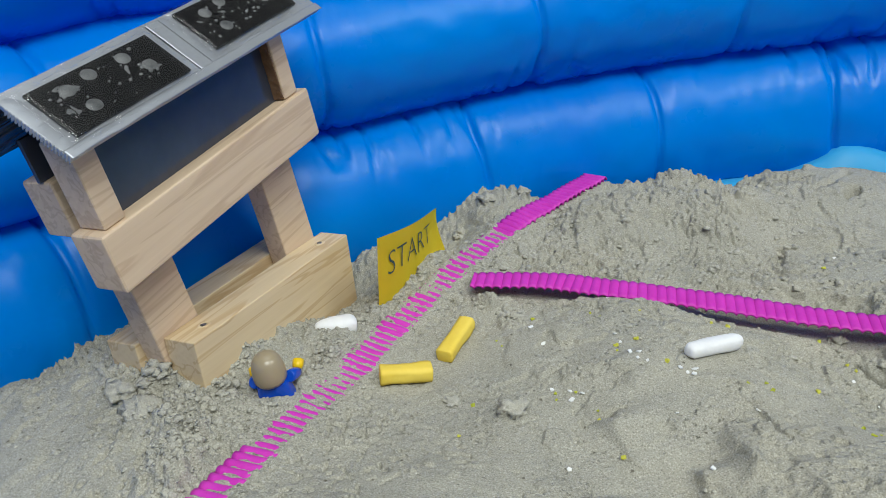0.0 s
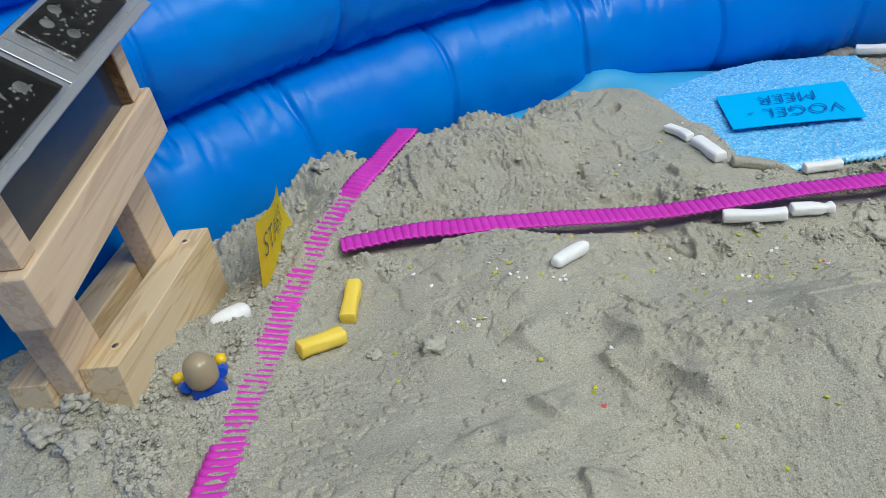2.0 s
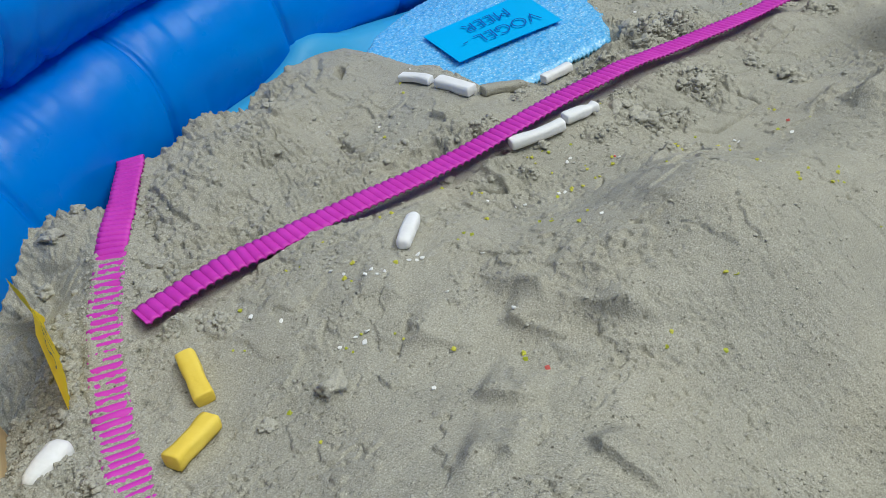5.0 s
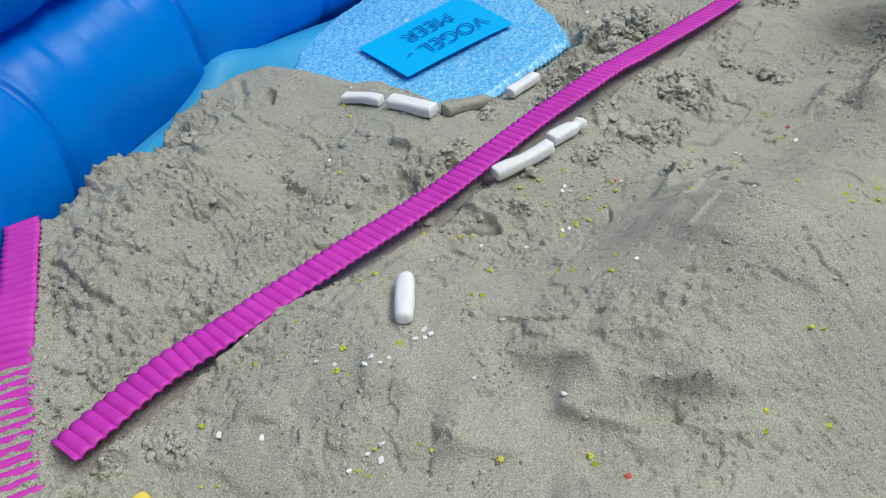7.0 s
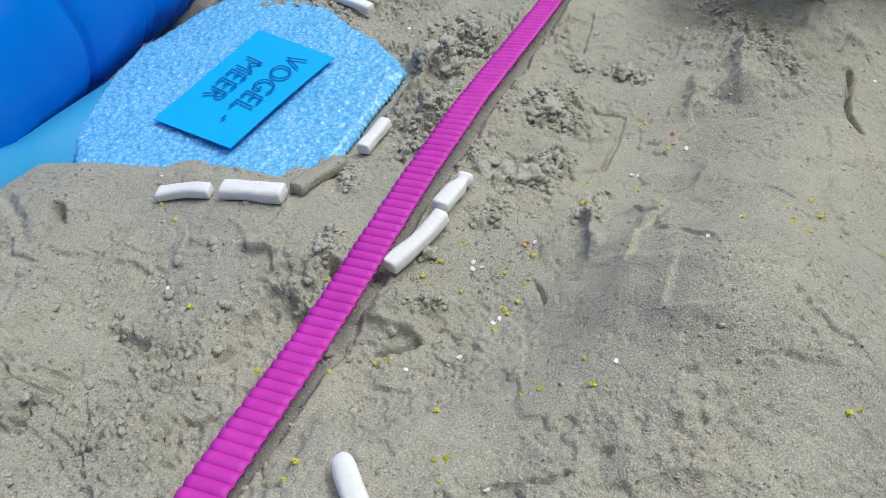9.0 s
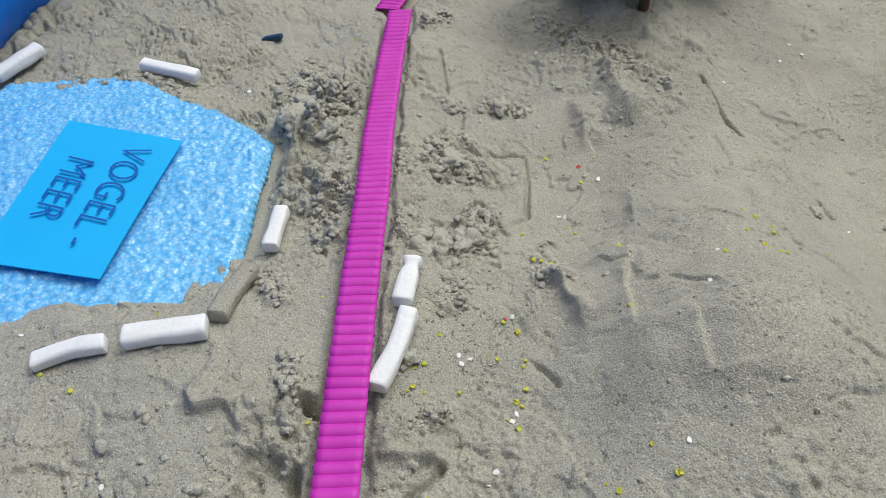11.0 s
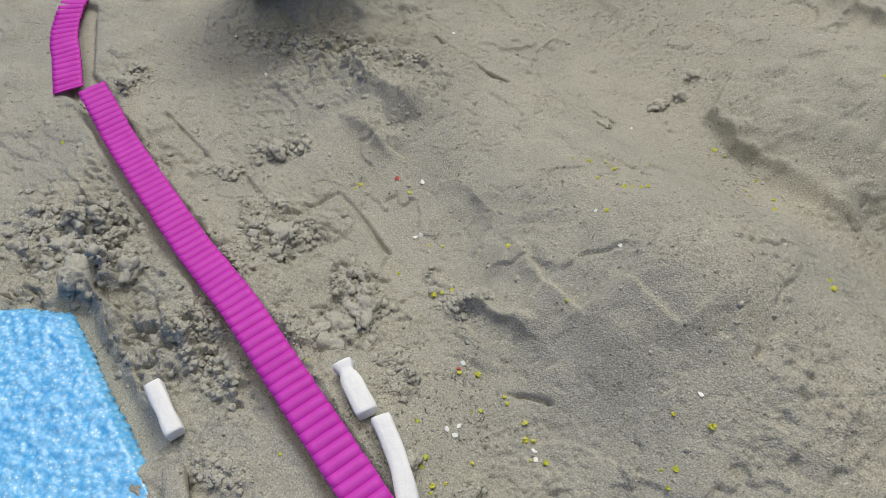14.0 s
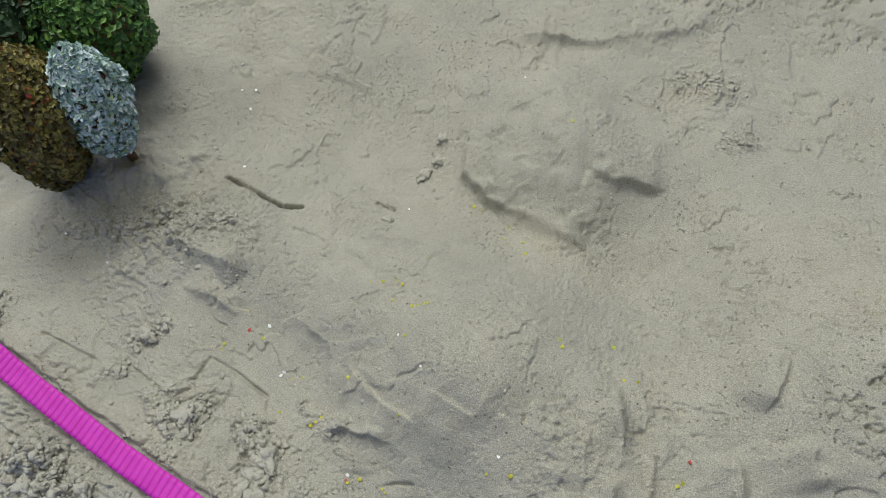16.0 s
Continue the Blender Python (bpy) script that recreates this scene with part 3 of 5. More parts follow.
def sand_base(x, y):
    """The broad lie of the sand."""
    z = -0.006 + 0 * x
    for a, b, h, r in MOUNDS + SWELLS:
        z = z + h * np.exp(-((x - a) ** 2 + (y - b) ** 2) / (2 * r * r))
    out = np.hypot(x - POOL[0], y - POOL[1])
    plateau = smooth(0.425, 0.485, out) * smooth(0.02, 0.06, x) * (1 - smooth(0.24, 0.27, x)) * smooth(0.3, 0.36, y)
    return z + plateau * (np.interp(x, RIM_X, RIM_Z) - z)


def sand_surface(x, y):
    """The finished surface on a grid: lie, broken crust, heaps, prints and edges."""
    z = sand_base(x, y)
    rough = 0 * x
    for a, b, r, w in ROUGH:
        rough = np.maximum(rough, w * np.exp(-((x - a) ** 2 + (y - b) ** 2) / (2 * r * r)))
    near, bed = line_distance(x, y, TRACK), line_distance(x, y, BED)
    ragged = near + 0.0020 * fbm(x * 150, y * 150, 3, 71) + 0.0016 * fbm(x * 420, y * 420, 2, 72)
    track = smooth(0.0056, 0.0105, ragged)
    crust = smooth(0.0040, 0.0062, ragged) * smooth(0.0120, 0.0075, ragged)
    calm = 0.25 + 0.75 * smooth(0.005, 0.011, bed)
    for a, b, r in CALM:
        calm = calm * (1 - 0.85 * np.exp(-((x - a) ** 2 + (y - b) ** 2) / (2 * r * r)))
    rough = np.clip(rough * (0.55 + 1.9 * (fbm(x * 40, y * 40, 3, 5) + 0.25)), 0, 1.2) * calm
    ux, uy = x + 0.0032 * fbm(x * 130, y * 130, 3, 8), y + 0.0032 * fbm(x * 130, y * 130, 3, 9)
    # broad, smooth undulation of patted sand
    f = 0.0050 * fbm(x * 26, y * 26, 2, 11, 0.4) * (0.12 + 0.88 * calm)
    f = f + 0.0022 * fbm(ux * 70, uy * 70, 2, 12, 0.4) * calm
    # thin crusts that break here and there into a crisp lip
    for k, size in ((0, 0.0013), (1, 0.0010)):
        shelf = fbm(ux * 30 + 7 * k, uy * 30, 4, 17 + 60 * k, 0.6)
        crisp = smooth(0.05, 0.13, fbm(x * 34 + 3 * k, y * 34, 2, 19 + k))
        f = f + size * smooth(-0.005, 0.005, shelf) * crisp * calm
    # broken plates, one above the other, with clods and pits between them
    for k, (scale, size, seed) in enumerate(((26, 0.0035, 31), (62, 0.0021, 131))):
        slab = 4.5 * fbm(ux * scale, uy * scale, 3, seed, 0.42) + 9
        edge = slab - np.floor(slab)
        f = f + size * rough * (np.floor(slab) - 9 + smooth(0.46, 0.54, edge) - 0.55 * edge)
    f = f + rough * (0.0016 * domes(ux, uy, 0.0060, 33, 0.3) + 0.0012 * domes(ux, uy, 0.0030, 36, 0.5) + 0.0008 * domes(ux, uy, 0.0016, 38, 0.7)) * (0.2 + 0.8 * calm)
    flake = np.abs(fbm(ux * 70, uy * 60, 4, 35, 0.6))
    f = f - 0.0040 * rough * smooth(0.026, 0.0, flake) * smooth(0.0, 0.12, fbm(x * 42, y * 42, 2, 37) + 0.06 * rough)
    # crumbly grain, stronger in patches, and pin-holes
    coarse = 0.06 + 0.94 * smooth(0.02, 0.20, fbm(x * 30, y * 30, 3, 39) + 0.16 * rough)
    f = f + 0.0009 * coarse * (domes(ux, uy, 0.0020, 61, 0.5) + 0.9 * domes(x, y, 0.0012, 63, 0.7)) * (0.3 + 0.7 * calm)
    porous = smooth(-0.06, 0.16, fbm(x * 22, y * 22, 3, 67) + 0.10 * rough + 0.10 * smooth(0.045, 0.012, near)) * (0.22 + 0.78 * np.maximum(smooth(0.16, 0.05, x), np.minimum(rough, 1)))
    f = f - 0.0016 * smooth(0.13, 0.22, fbm(ux * 370, uy * 370, 2, 65)) * (0.15 + 0.85 * porous) * (0.4 + 0.6 * calm)
    f = f + 0.0007 * porous * fbm(x * 420, y * 420, 2, 69) * (0.4 + 0.6 * calm)
    f = f - 0.0034 * smooth(0.0092, 0.0058, bed + 0.0030 * fbm(x * 110, y * 110, 3, 77))
    hx, hy = x + 0.008 * fbm(x * 120, y * 120, 3, 45), y + 0.008 * fbm(x * 120, y * 120, 3, 46)
    for pts, reach, height in HEAPS:
        w = window(x, y, pts, reach + 0.008)
        heap = 1 - smooth(0.2 * reach, reach, line_distance(hx[w], hy[w], pts))
        lumpy = 0.7 * domes(ux[w], uy[w], 0.0060, 41, 0.6) + 0.7 * domes(ux[w], uy[w], 0.0030, 47, 0.75) + 0.4 * domes(ux[w], uy[w], 0.0016, 48, 0.8)
        f[w] += 1.25 * height * (0.25 * heap + np.sqrt(heap) * lumpy) * (0.25 + 0.75 * calm[w])
    z = z + f * track + 0.0012 * crust * (0.4 + domes(ux, uy, 0.0024, 75, 0.6)) + (1 - track) * (0.0005 * domes(x, y, 0.0028, 73, 0.6) + 0.0009 * fbm(x * 330, y * 330, 3, 74))
    wx, wy = x + 0.0042 * fbm(x * 60, y * 60, 4, 81, 0.6), y + 0.0042 * fbm(x * 60, y * 60, 4, 91, 0.6)
    uneven = smooth(-0.12, 0.16, fbm(x * 75, y * 75, 2, 95))
    for pts, half, depth in GROOVES:
        w = window(x, y, pts, 0.012)
        d = line_distance(0.35 * wx[w] + 0.65 * x[w], 0.35 * wy[w] + 0.65 * y[w], pts)
        z[w] -= 1.5 * depth * (0.45 + 0.55 * uneven[w]) * np.clip(1 - d / (1.1 * half), 0, 1)
    for pts, reach, height, drop in STEPS:
        w = window(x, y, pts, 2.2 * reach)
        bend = 0.3 if drop < 0.0009 else 1.0
        d, side = line_side(x[w] + bend * (wx[w] - x[w]), y[w] + bend * (wy[w] - y[w]), pts)
        (ax, ay), (bx, by) = pts[0], pts[-1]
        along = ((x[w] - ax) * (bx - ax) + (y[w] - ay) * (by - ay)) / ((bx - ax) ** 2 + (by - ay) ** 2)
        fade = smooth(-0.2, 0.2, along) * (1 - smooth(0.8, 1.2, along)) * (0.65 + 0.35 * uneven[w])
        wide = drop * (0.7 + 0.9 * smooth(-0.15, 0.2, fbm(x[w] * 48, y[w] * 48, 2, 97)))
        rim = 1 - smooth(1.7 * reach, 2.2 * reach, d)
        shape = np.where(side < 0, np.exp(-(d / reach) ** 1.5), np.exp(-(d / wide) ** 1.3)) * rim
        z[w] += 1.2 * height * fade * shape
    # pressed down under the straight edge of the foam
    d = line_distance(x, y, [(0.3195, 0.2940), (0.2640, 0.3080)])
    z = z + (np.minimum(z, 0.0105 + 0.066 * (y - 0.300)) - z) * (1 - smooth(0.003, 0.012, d))
    # the edge of the lake and the broken rim beside the pool wall
    jx, jy = x + 0.007 * fbm(x * 75, y * 75, 3, 101, 0.4), y + 0.007 * fbm(x * 75, y * 75, 3, 111, 0.4)
    d = line_distance(jx, jy, LAKE + LAKE[:1]) * np.where(inside(jx, jy, LAKE), 1, -1)
    z = z + (-0.035 - z) * smooth(0.002, 0.008, d) - 0.001 * smooth(-0.010, -0.001, d)
    out = np.hypot(jx - POOL[0], jy - POOL[1])
    gap = smooth(0.03, 0.06, x) * (1 - smooth(0.36, 0.40, x)) * smooth(0.3, 0.38, y)
    out = out + 0.014 * np.exp(-((x - 0.135) / 0.016) ** 2) + 0.012 * np.exp(-((x - 0.055) / 0.010) ** 2)
    return z + gap * (-0.03 - z) * smooth(0.508, 0.518, out)


SAND_X = np.concatenate([np.linspace(-0.34, -0.17, 20)[:-1], np.arange(-0.17, -0.125, 0.0009), np.arange(-0.125, 0.30, 0.00056), np.arange(0.30, 0.53, 0.0009), np.linspace(0.53, 0.74, 26)[1:]])
SAND_Y = np.concatenate([np.linspace(-0.60, -0.13, 50)[:-1], np.arange(-0.13, 0.12, 0.0009), np.arange(0.12, 0.38, 0.00056), np.arange(0.38, 0.468, 0.0009), np.linspace(0.468, 0.486, 12)[1:]])
GX, GY = np.meshgrid(SAND_X, SAND_Y, indexing="ij")
GZ = sand_surface(GX, GY)


def top(x, y):
    """Height of the finished sand at a place."""
    i = int(np.clip(np.searchsorted(SAND_X, x), 1, len(SAND_X) - 1))
    j = int(np.clip(np.searchsorted(SAND_Y, y), 1, len(SAND_Y) - 1))
    return float(GZ[i - 1:i + 1, j - 1:j + 1].mean())


# ---------------------------------------------------------------- room and pool
# Unseen walls and ceiling, added; their tone sets how much light bounces back.
def room():
    x0, x1, y0, y1, z0, z1, t = -2.2, 2.8, -2.6, 2.4, -0.055, 2.5, 0.1
    for name, lims, mt, lab in (
        ("floor", (x0 - t, x1 + t, y0 - t, y1 + t, z0 - t, z0), FLOOR, "plain grey floor under the paddling pool"),
        ("ceiling", (x0 - t, x1 + t, y0 - t, y1 + t, z1, z1 + t), WALL, "unseen plain white ceiling added over the pool"),
        ("wall_north", (x0 - t, x1 + t, y1, y1 + t, z0, z1), WALL, "unseen plain white wall added round the pool"),
        ("wall_south", (x0 - t, x1 + t, y0 - t, y0, z0, z1), WALL, "unseen plain white wall added round the pool"),
        ("wall_east", (x1, x1 + t, y0, y1, z0, z1), WALL, "unseen plain white wall added round the pool"),
        ("wall_west", (x0 - t, x0, y0, y1, z0, z1), WALL, "unseen plain white wall added round the pool"),
    ):
        tagged(part(name, box(bmesh.new(), *lims, bevel=0), mt), lab, name.split("_")[0], kind="structure")


def ring_mesh(name, zc, half, weld_at, weld_gap, seed):
    """One air-filled ring: a tube pinched at its welds and creased next to them."""
    deg = np.concatenate([np.arange(-180, 50, 1.0), np.arange(50, 172, 0.16), np.arange(172, 180, 1.0)])
    th = np.radians(deg)[:, None]
    ph = np.linspace(0, 2 * np.pi, 73)[:-1][None, :]
    arc = th * POOL_R
    near = (deg[:, None] - weld_at + weld_gap / 2) % weld_gap - weld_gap / 2
    index = np.floor((deg[:, None] - weld_at + weld_gap / 2) / weld_gap)
    d = np.radians(near) * POOL_R + 0.0015 * np.sin(3 * ph + index * 2.1) + 0 * ph
    r = TUBE * (1 + 0.012 * np.cos(np.radians(near) / np.radians(weld_gap) * 2 * np.pi)) + 0 * ph
    r = r - 0.0026 * np.exp(-(d / 0.0014) ** 2) - 0.0016 * np.exp(-(d / 0.008) ** 2)
    # creases that run up and down, strongest beside the seams between the rings
    seam = np.abs(np.sin(ph)) ** 2
    wob = fbm(arc * 60 + 0 * ph, 1.3 * np.cos(ph) + 4 * np.sin(ph) + 20, 3, seed)
    crease = np.clip(np.abs(fbm((arc + 0.006 * np.sin(2 * ph)) * 75, 0.8 * ph + 0.1 * arc, 2, seed + 5)) * 6, 0, 1)
    mask = smooth(-0.05, 0.2, fbm(arc * 14 + 0 * ph, ph * 0.7, 2, seed + 9))
    r = r + 0.0016 * wob - 0.0044 * (1 - crease) ** 3 * (0.15 + 0.85 * seam) * mask
    r = r + 0.0020 * fbm(arc * 160 + 0 * ph, ph * 1.2, 3, seed + 14) * seam
    rad = POOL_R + TUBE - r * np.cos(ph)
    pts = np.stack([POOL[0] + rad * np.cos(th), POOL[1] + rad * np.sin(th), zc + r * (half / TUBE) * np.sin(ph)], -1)
    return grid_mesh(name, pts, closed_u=True, closed_v=True)


def paddling_pool():
    pool = tagged(new("paddling_pool"), "round blue inflatable vinyl paddling pool with three rings", "paddling pool")
    pool.location = (0, 0, 0)
    for k, (name, zc, half, at, gap) in enumerate((("lower_ring", 0.054, 0.048, 103.6, 11.2), ("middle_ring", 0.134, 0.037, 98.3, 12.5), ("upper_ring", 0.202, 0.037, 101.5, 12.0))):
        link_mesh(name, ring_mesh(name, zc, half, at, gap, 200 + 40 * k), VINYL, pool)
    # floor sheet, lying higher on the lake side
    th = np.radians(np.arange(0, 360, 1.0))[:, None]
    rr = np.concatenate([np.linspace(0.0005, 0.40, 30), np.linspace(0.41, 0.485, 10), np.linspace(0.489, 0.523, 24)])[None, :]
    x, y = POOL[0] + rr * np.cos(th), POOL[1] + rr * np.sin(th)
    z = -0.045 + 0.061 * smooth(0.22, 0.46, y) + 0.003 * fbm(x * 30, y * 30, 3, 7)
    # the sheet climbs the wall and stands up in a fold beside the lake
    edge = np.interp(x, (0.05, 0.12, 0.175, 0.200, 0.210, 0.225, 0.250, 0.31, 0.36), (0.030, 0.033, 0.031, 0.038, 0.045, 0.044, 0.033, 0.022, 0.016))
    z = z + (edge - z) * smooth(0.492, 0.519, rr) * smooth(0.38, 0.42, y)
    link_mesh("floor_sheet", grid_mesh("floor_sheet", np.stack([x, y, z], -1), closed_u=True), LINER, pool, "light blue smooth vinyl floor sheet")
    return pool


def sand():
    cx, cy = (GX[1:, 1:] + GX[:-1, :-1]) / 2, (GY[1:, 1:] + GY[:-1, :-1]) / 2
    keep = (np.hypot(cx - POOL[0], cy - POOL[1]) < 0.553) & (GZ[1:, 1:] > -0.034)
    me = grid_mesh("sand", np.stack([GX, GY, GZ], -1), keep=keep)
    tagged(link_mesh("sand", me, SAND), "fine damp grey-beige play sand filling the pool", "sand", kind="structure")


room()
paddling_pool()
sand()


# ---------------------------------------------------------------- foam lake and its card
def foam_sheet():
    outline = [(0.3200, 0.2925), (0.345, 0.308), (0.366, 0.330), (0.388, 0.350), (0.394, 0.376), (0.398, 0.410), (0.375, 0.424), (0.343, 0.441), (0.310, 0.444), (0.268, 0.440),
               (0.236, 0.425), (0.226, 0.380), (0.214, 0.330), (0.240, 0.313), (0.2620, 0.3075)]
    xs, ys = np.arange(0.205, 0.405, 0.0009), np.arange(0.275, 0.475, 0.0009)
    x, y = np.meshgrid(xs, ys, indexing="ij")
    wx, wy = x + 0.0012 * fbm(x * 60, y * 60, 2, 301), y + 0.0012 * fbm(x * 60, y * 60, 2, 311)
    mask = inside(wx, wy, outline)
    z = 0.0172 + 0.066 * (y - 0.331) + 0.0016 * fbm(x * 22, y * 22, 2, 321) + 0.0010 * domes(x, y, 0.0034, 331, 0.9) + 0.0010 * domes(x, y, 0.0022, 341, 0.9)
    d = line_distance(wx, wy, outline + outline[:1])
    z = z - 0.003 * (1 - smooth(0, 0.004, d))
    keep = mask[1:, 1:] & mask[:-1, :-1]
    upper = grid_mesh("foam_sheet", np.stack([x, y, z], -1), keep=keep)
    ob = link_mesh("foam_sheet", upper, FOAM)
    mod = ob.modifiers.new("thickness", "SOLIDIFY")
    mod.thickness, mod.offset = 0.003, -1
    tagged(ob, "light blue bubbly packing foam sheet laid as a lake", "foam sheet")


def text_mesh(body, size, shear=0.0, bold=0.0):
    cu = bpy.data.curves.new("letters", "FONT")
    cu.body, cu.size, cu.shear, cu.offset, cu.align_x, cu.align_y = body, size, shear, bold, "CENTER", "CENTER"
    cu.resolution_u = 3
    ob = bpy.data.objects.new("letters", cu)
    me = bpy.data.meshes.new_from_object(ob)
    bpy.data.objects.remove(ob)
    bm = bmesh.new()
    bm.from_mesh(me)
    bmesh.ops.triangulate(bm, faces=bm.faces[:])
    bmesh.ops.subdivide_edges(bm, edges=[e for e in bm.edges if e.calc_length() > size * 0.2], cuts=2)
    bpy.data.meshes.remove(me)
    return bm


def lake_card():
    # corners: start of the first line, its end, and the two of the lower edge
    a, b, c, d = (Vector(p) for p in ((0.3250, 0.3285, 0.0205), (0.2525, 0.3565, 0.0228), (0.3545, 0.3765, 0.0225), (0.2740, 0.4010, 0.0248)))

    def at(u, v, lift=0.0):
        p = (a * (1 - u) + b * u) * (1 - v) + (c * (1 - u) + d * u) * v
        return p + Vector((0, 0, 0.0006 * math.sin(math.pi * u) * (1 - v) + lift))

    bm = bmesh.new()
    n, m = 16, 8
    vs = [[bm.verts.new(at(i / n, j / m)) for j in range(m + 1)] for i in range(n + 1)]
    for i in range(n):
        for j in range(m):
            bm.faces.new((vs[i][j], vs[i][j + 1], vs[i + 1][j + 1], vs[i + 1][j]))
    bmesh.ops.recalc_face_normals(bm, faces=bm.faces[:])
    bmesh.ops.solidify(bm, geom=bm.faces[:], thickness=0.0005)
    card = part("name_card", bm, BLUE_CARD)
    tagged(card, "cyan paper card with handwritten words lying on the foam", "card")
    for body, v0, u0 in (("VOGEL -", 0.30, 0.48), ("MEER", 0.68, 0.49)):
        bm = text_mesh(body, 0.0168, 0.1, -0.00024)
        for vert in bm.verts:
            x, y = vert.co.x * (0.98 if body == "VOGEL -" else 0.95), vert.co.y * 0.95
            vert.co = at(u0 + x / 0.084, v0 - y / 0.045, 0.0013)
        part("lettering", bm, BLUE_INK, card, "navy handwritten marker words")


def start_sign():
    tl, tr, bl, br = (Vector(p) for p in ((-0.0313, 0.2986, 0.0772), (-0.0131, 0.3745, 0.0580), (-0.0352, 0.3020, 0.0495), (-0.0116, 0.3710, 0.0400)))
    out = Vector((0.946, -0.27, -0.175))

    def at(u, v, lift=0.0):
        p = (tl * (1 - u) + tr * u) * (1 - v) + (bl * (1 - u) + br * u) * v
        return p + out * (0.0020 * math.sin(math.pi * u * 1.2) - 0.0012 * math.sin(math.pi * v) * u + lift)

    bm = bmesh.new()
    n, m = 20, 8
    vs = [[bm.verts.new(at(i / n, j / m * 1.25)) for j in range(m + 1)] for i in range(n + 1)]
    for i in range(n):
        for j in range(m):
            bm.faces.new((vs[i][j], vs[i][j + 1], vs[i + 1][j + 1], vs[i + 1][j]))
    bmesh.ops.solidify(bm, geom=bm.faces[:], thickness=0.0004)
    sign = part("start_sign", bm, YELLOW_PAPER)
    tagged(sign, "bright yellow paper start sign stuck upright in the sand", "sign")
    bm = text_mesh("START", 0.0205, 0.12, -0.00035)
    for v in bm.verts:
        x, y = v.co.x * 0.93, v.co.y * 0.92
        v.co = at(0.43 + x / 0.080, 0.50 - y / 0.030 - x * 1.4, 0.0006)
    part("lettering", bm, INK, sign, "dark green handwritten capitals")


# ---------------------------------------------------------------- corrugated strips
def strip(name, pts, width, label, lift, bank=0.0, pitch=0.0038, amp=0.00036, seed=0, follow=False):
    """A fluted card strip along pts; lift(f) is its height over the sand at the fraction f."""
    flat = [p[:2] for p in pts]
    length = spline(flat, 10)[1]
    n = int(length / pitch * 14)
    line, _ = spline(flat, n)
    tang = np.gradient(line, axis=0)
    tang /= np.linalg.norm(tang, axis=1)[:, None]
    side = np.stack([-tang[:, 1], tang[:, 0]], 1)
    f = np.linspace(0, 1, n)
    base = np.array([np.mean([float(sand_base(np.array(x + s[0] * o), np.array(y + s[1] * o))) for o in (-0.004, 0.0, 0.004)]) for (x, y), s in zip(line, side)])
    if follow:
        slope = np.array([float(sand_base(np.array(x + s[0] * 0.006), np.array(y + s[1] * 0.006)) - sand_base(np.array(x - s[0] * 0.006), np.array(y - s[1] * 0.006))) / 0.012 for (x, y), s in zip(line, side)])
    else:
        slope = 0 * f
    k = max(9, int((0.012 if follow else 0.045) / length * n)) | 1
    base = np.convolve(np.pad(base, k // 2, mode="edge"), np.ones(k) / k, "valid")
    if len(pts[0]) == 3:
        base = spline(pts, n)[0][:, 2]
    base = base + np.array([lift(a) for a in f])
    phase = 2 * np.pi * f * length / pitch
    wave = np.abs(np.cos(0.5 * phase + 0.15 * np.sin(f * 40 + seed)))
    flute = amp * (2.4 * wave - 1.4 - 1.5 * np.exp(-(wave / 0.22) ** 2))
    offs = np.linspace(-0.5, 0.5, 7)
    edge = 0.0004 * fbm(f * length * 300, 0 * f, 3, 600 + seed)
    xy = line[:, None, :] + side[:, None, :] * (offs[None, :, None] * width + edge[:, None, None])
    bow = bank(f) if callable(bank) else bank + 0 * f
    z = base[:, None] + flute[:, None] + offs[None, :] * width * (np.tan(np.radians(bow)) + slope)[:, None] + 0.0006 * fbm(f[:, None] * 30 + 0 * offs, offs[None, :] * 2 + 0 * f[:, None], 2, 620 + seed)
    me = grid_mesh(name, np.concatenate([xy, z[:, :, None]], -1))
    ob = link_mesh(name, me, MAGENTA)
    mod = ob.modifiers.new("thickness", "SOLIDIFY")
    mod.thickness, mod.offset = 0.0007, 1
    return tagged(ob, label, "card strip", group="magenta strips")


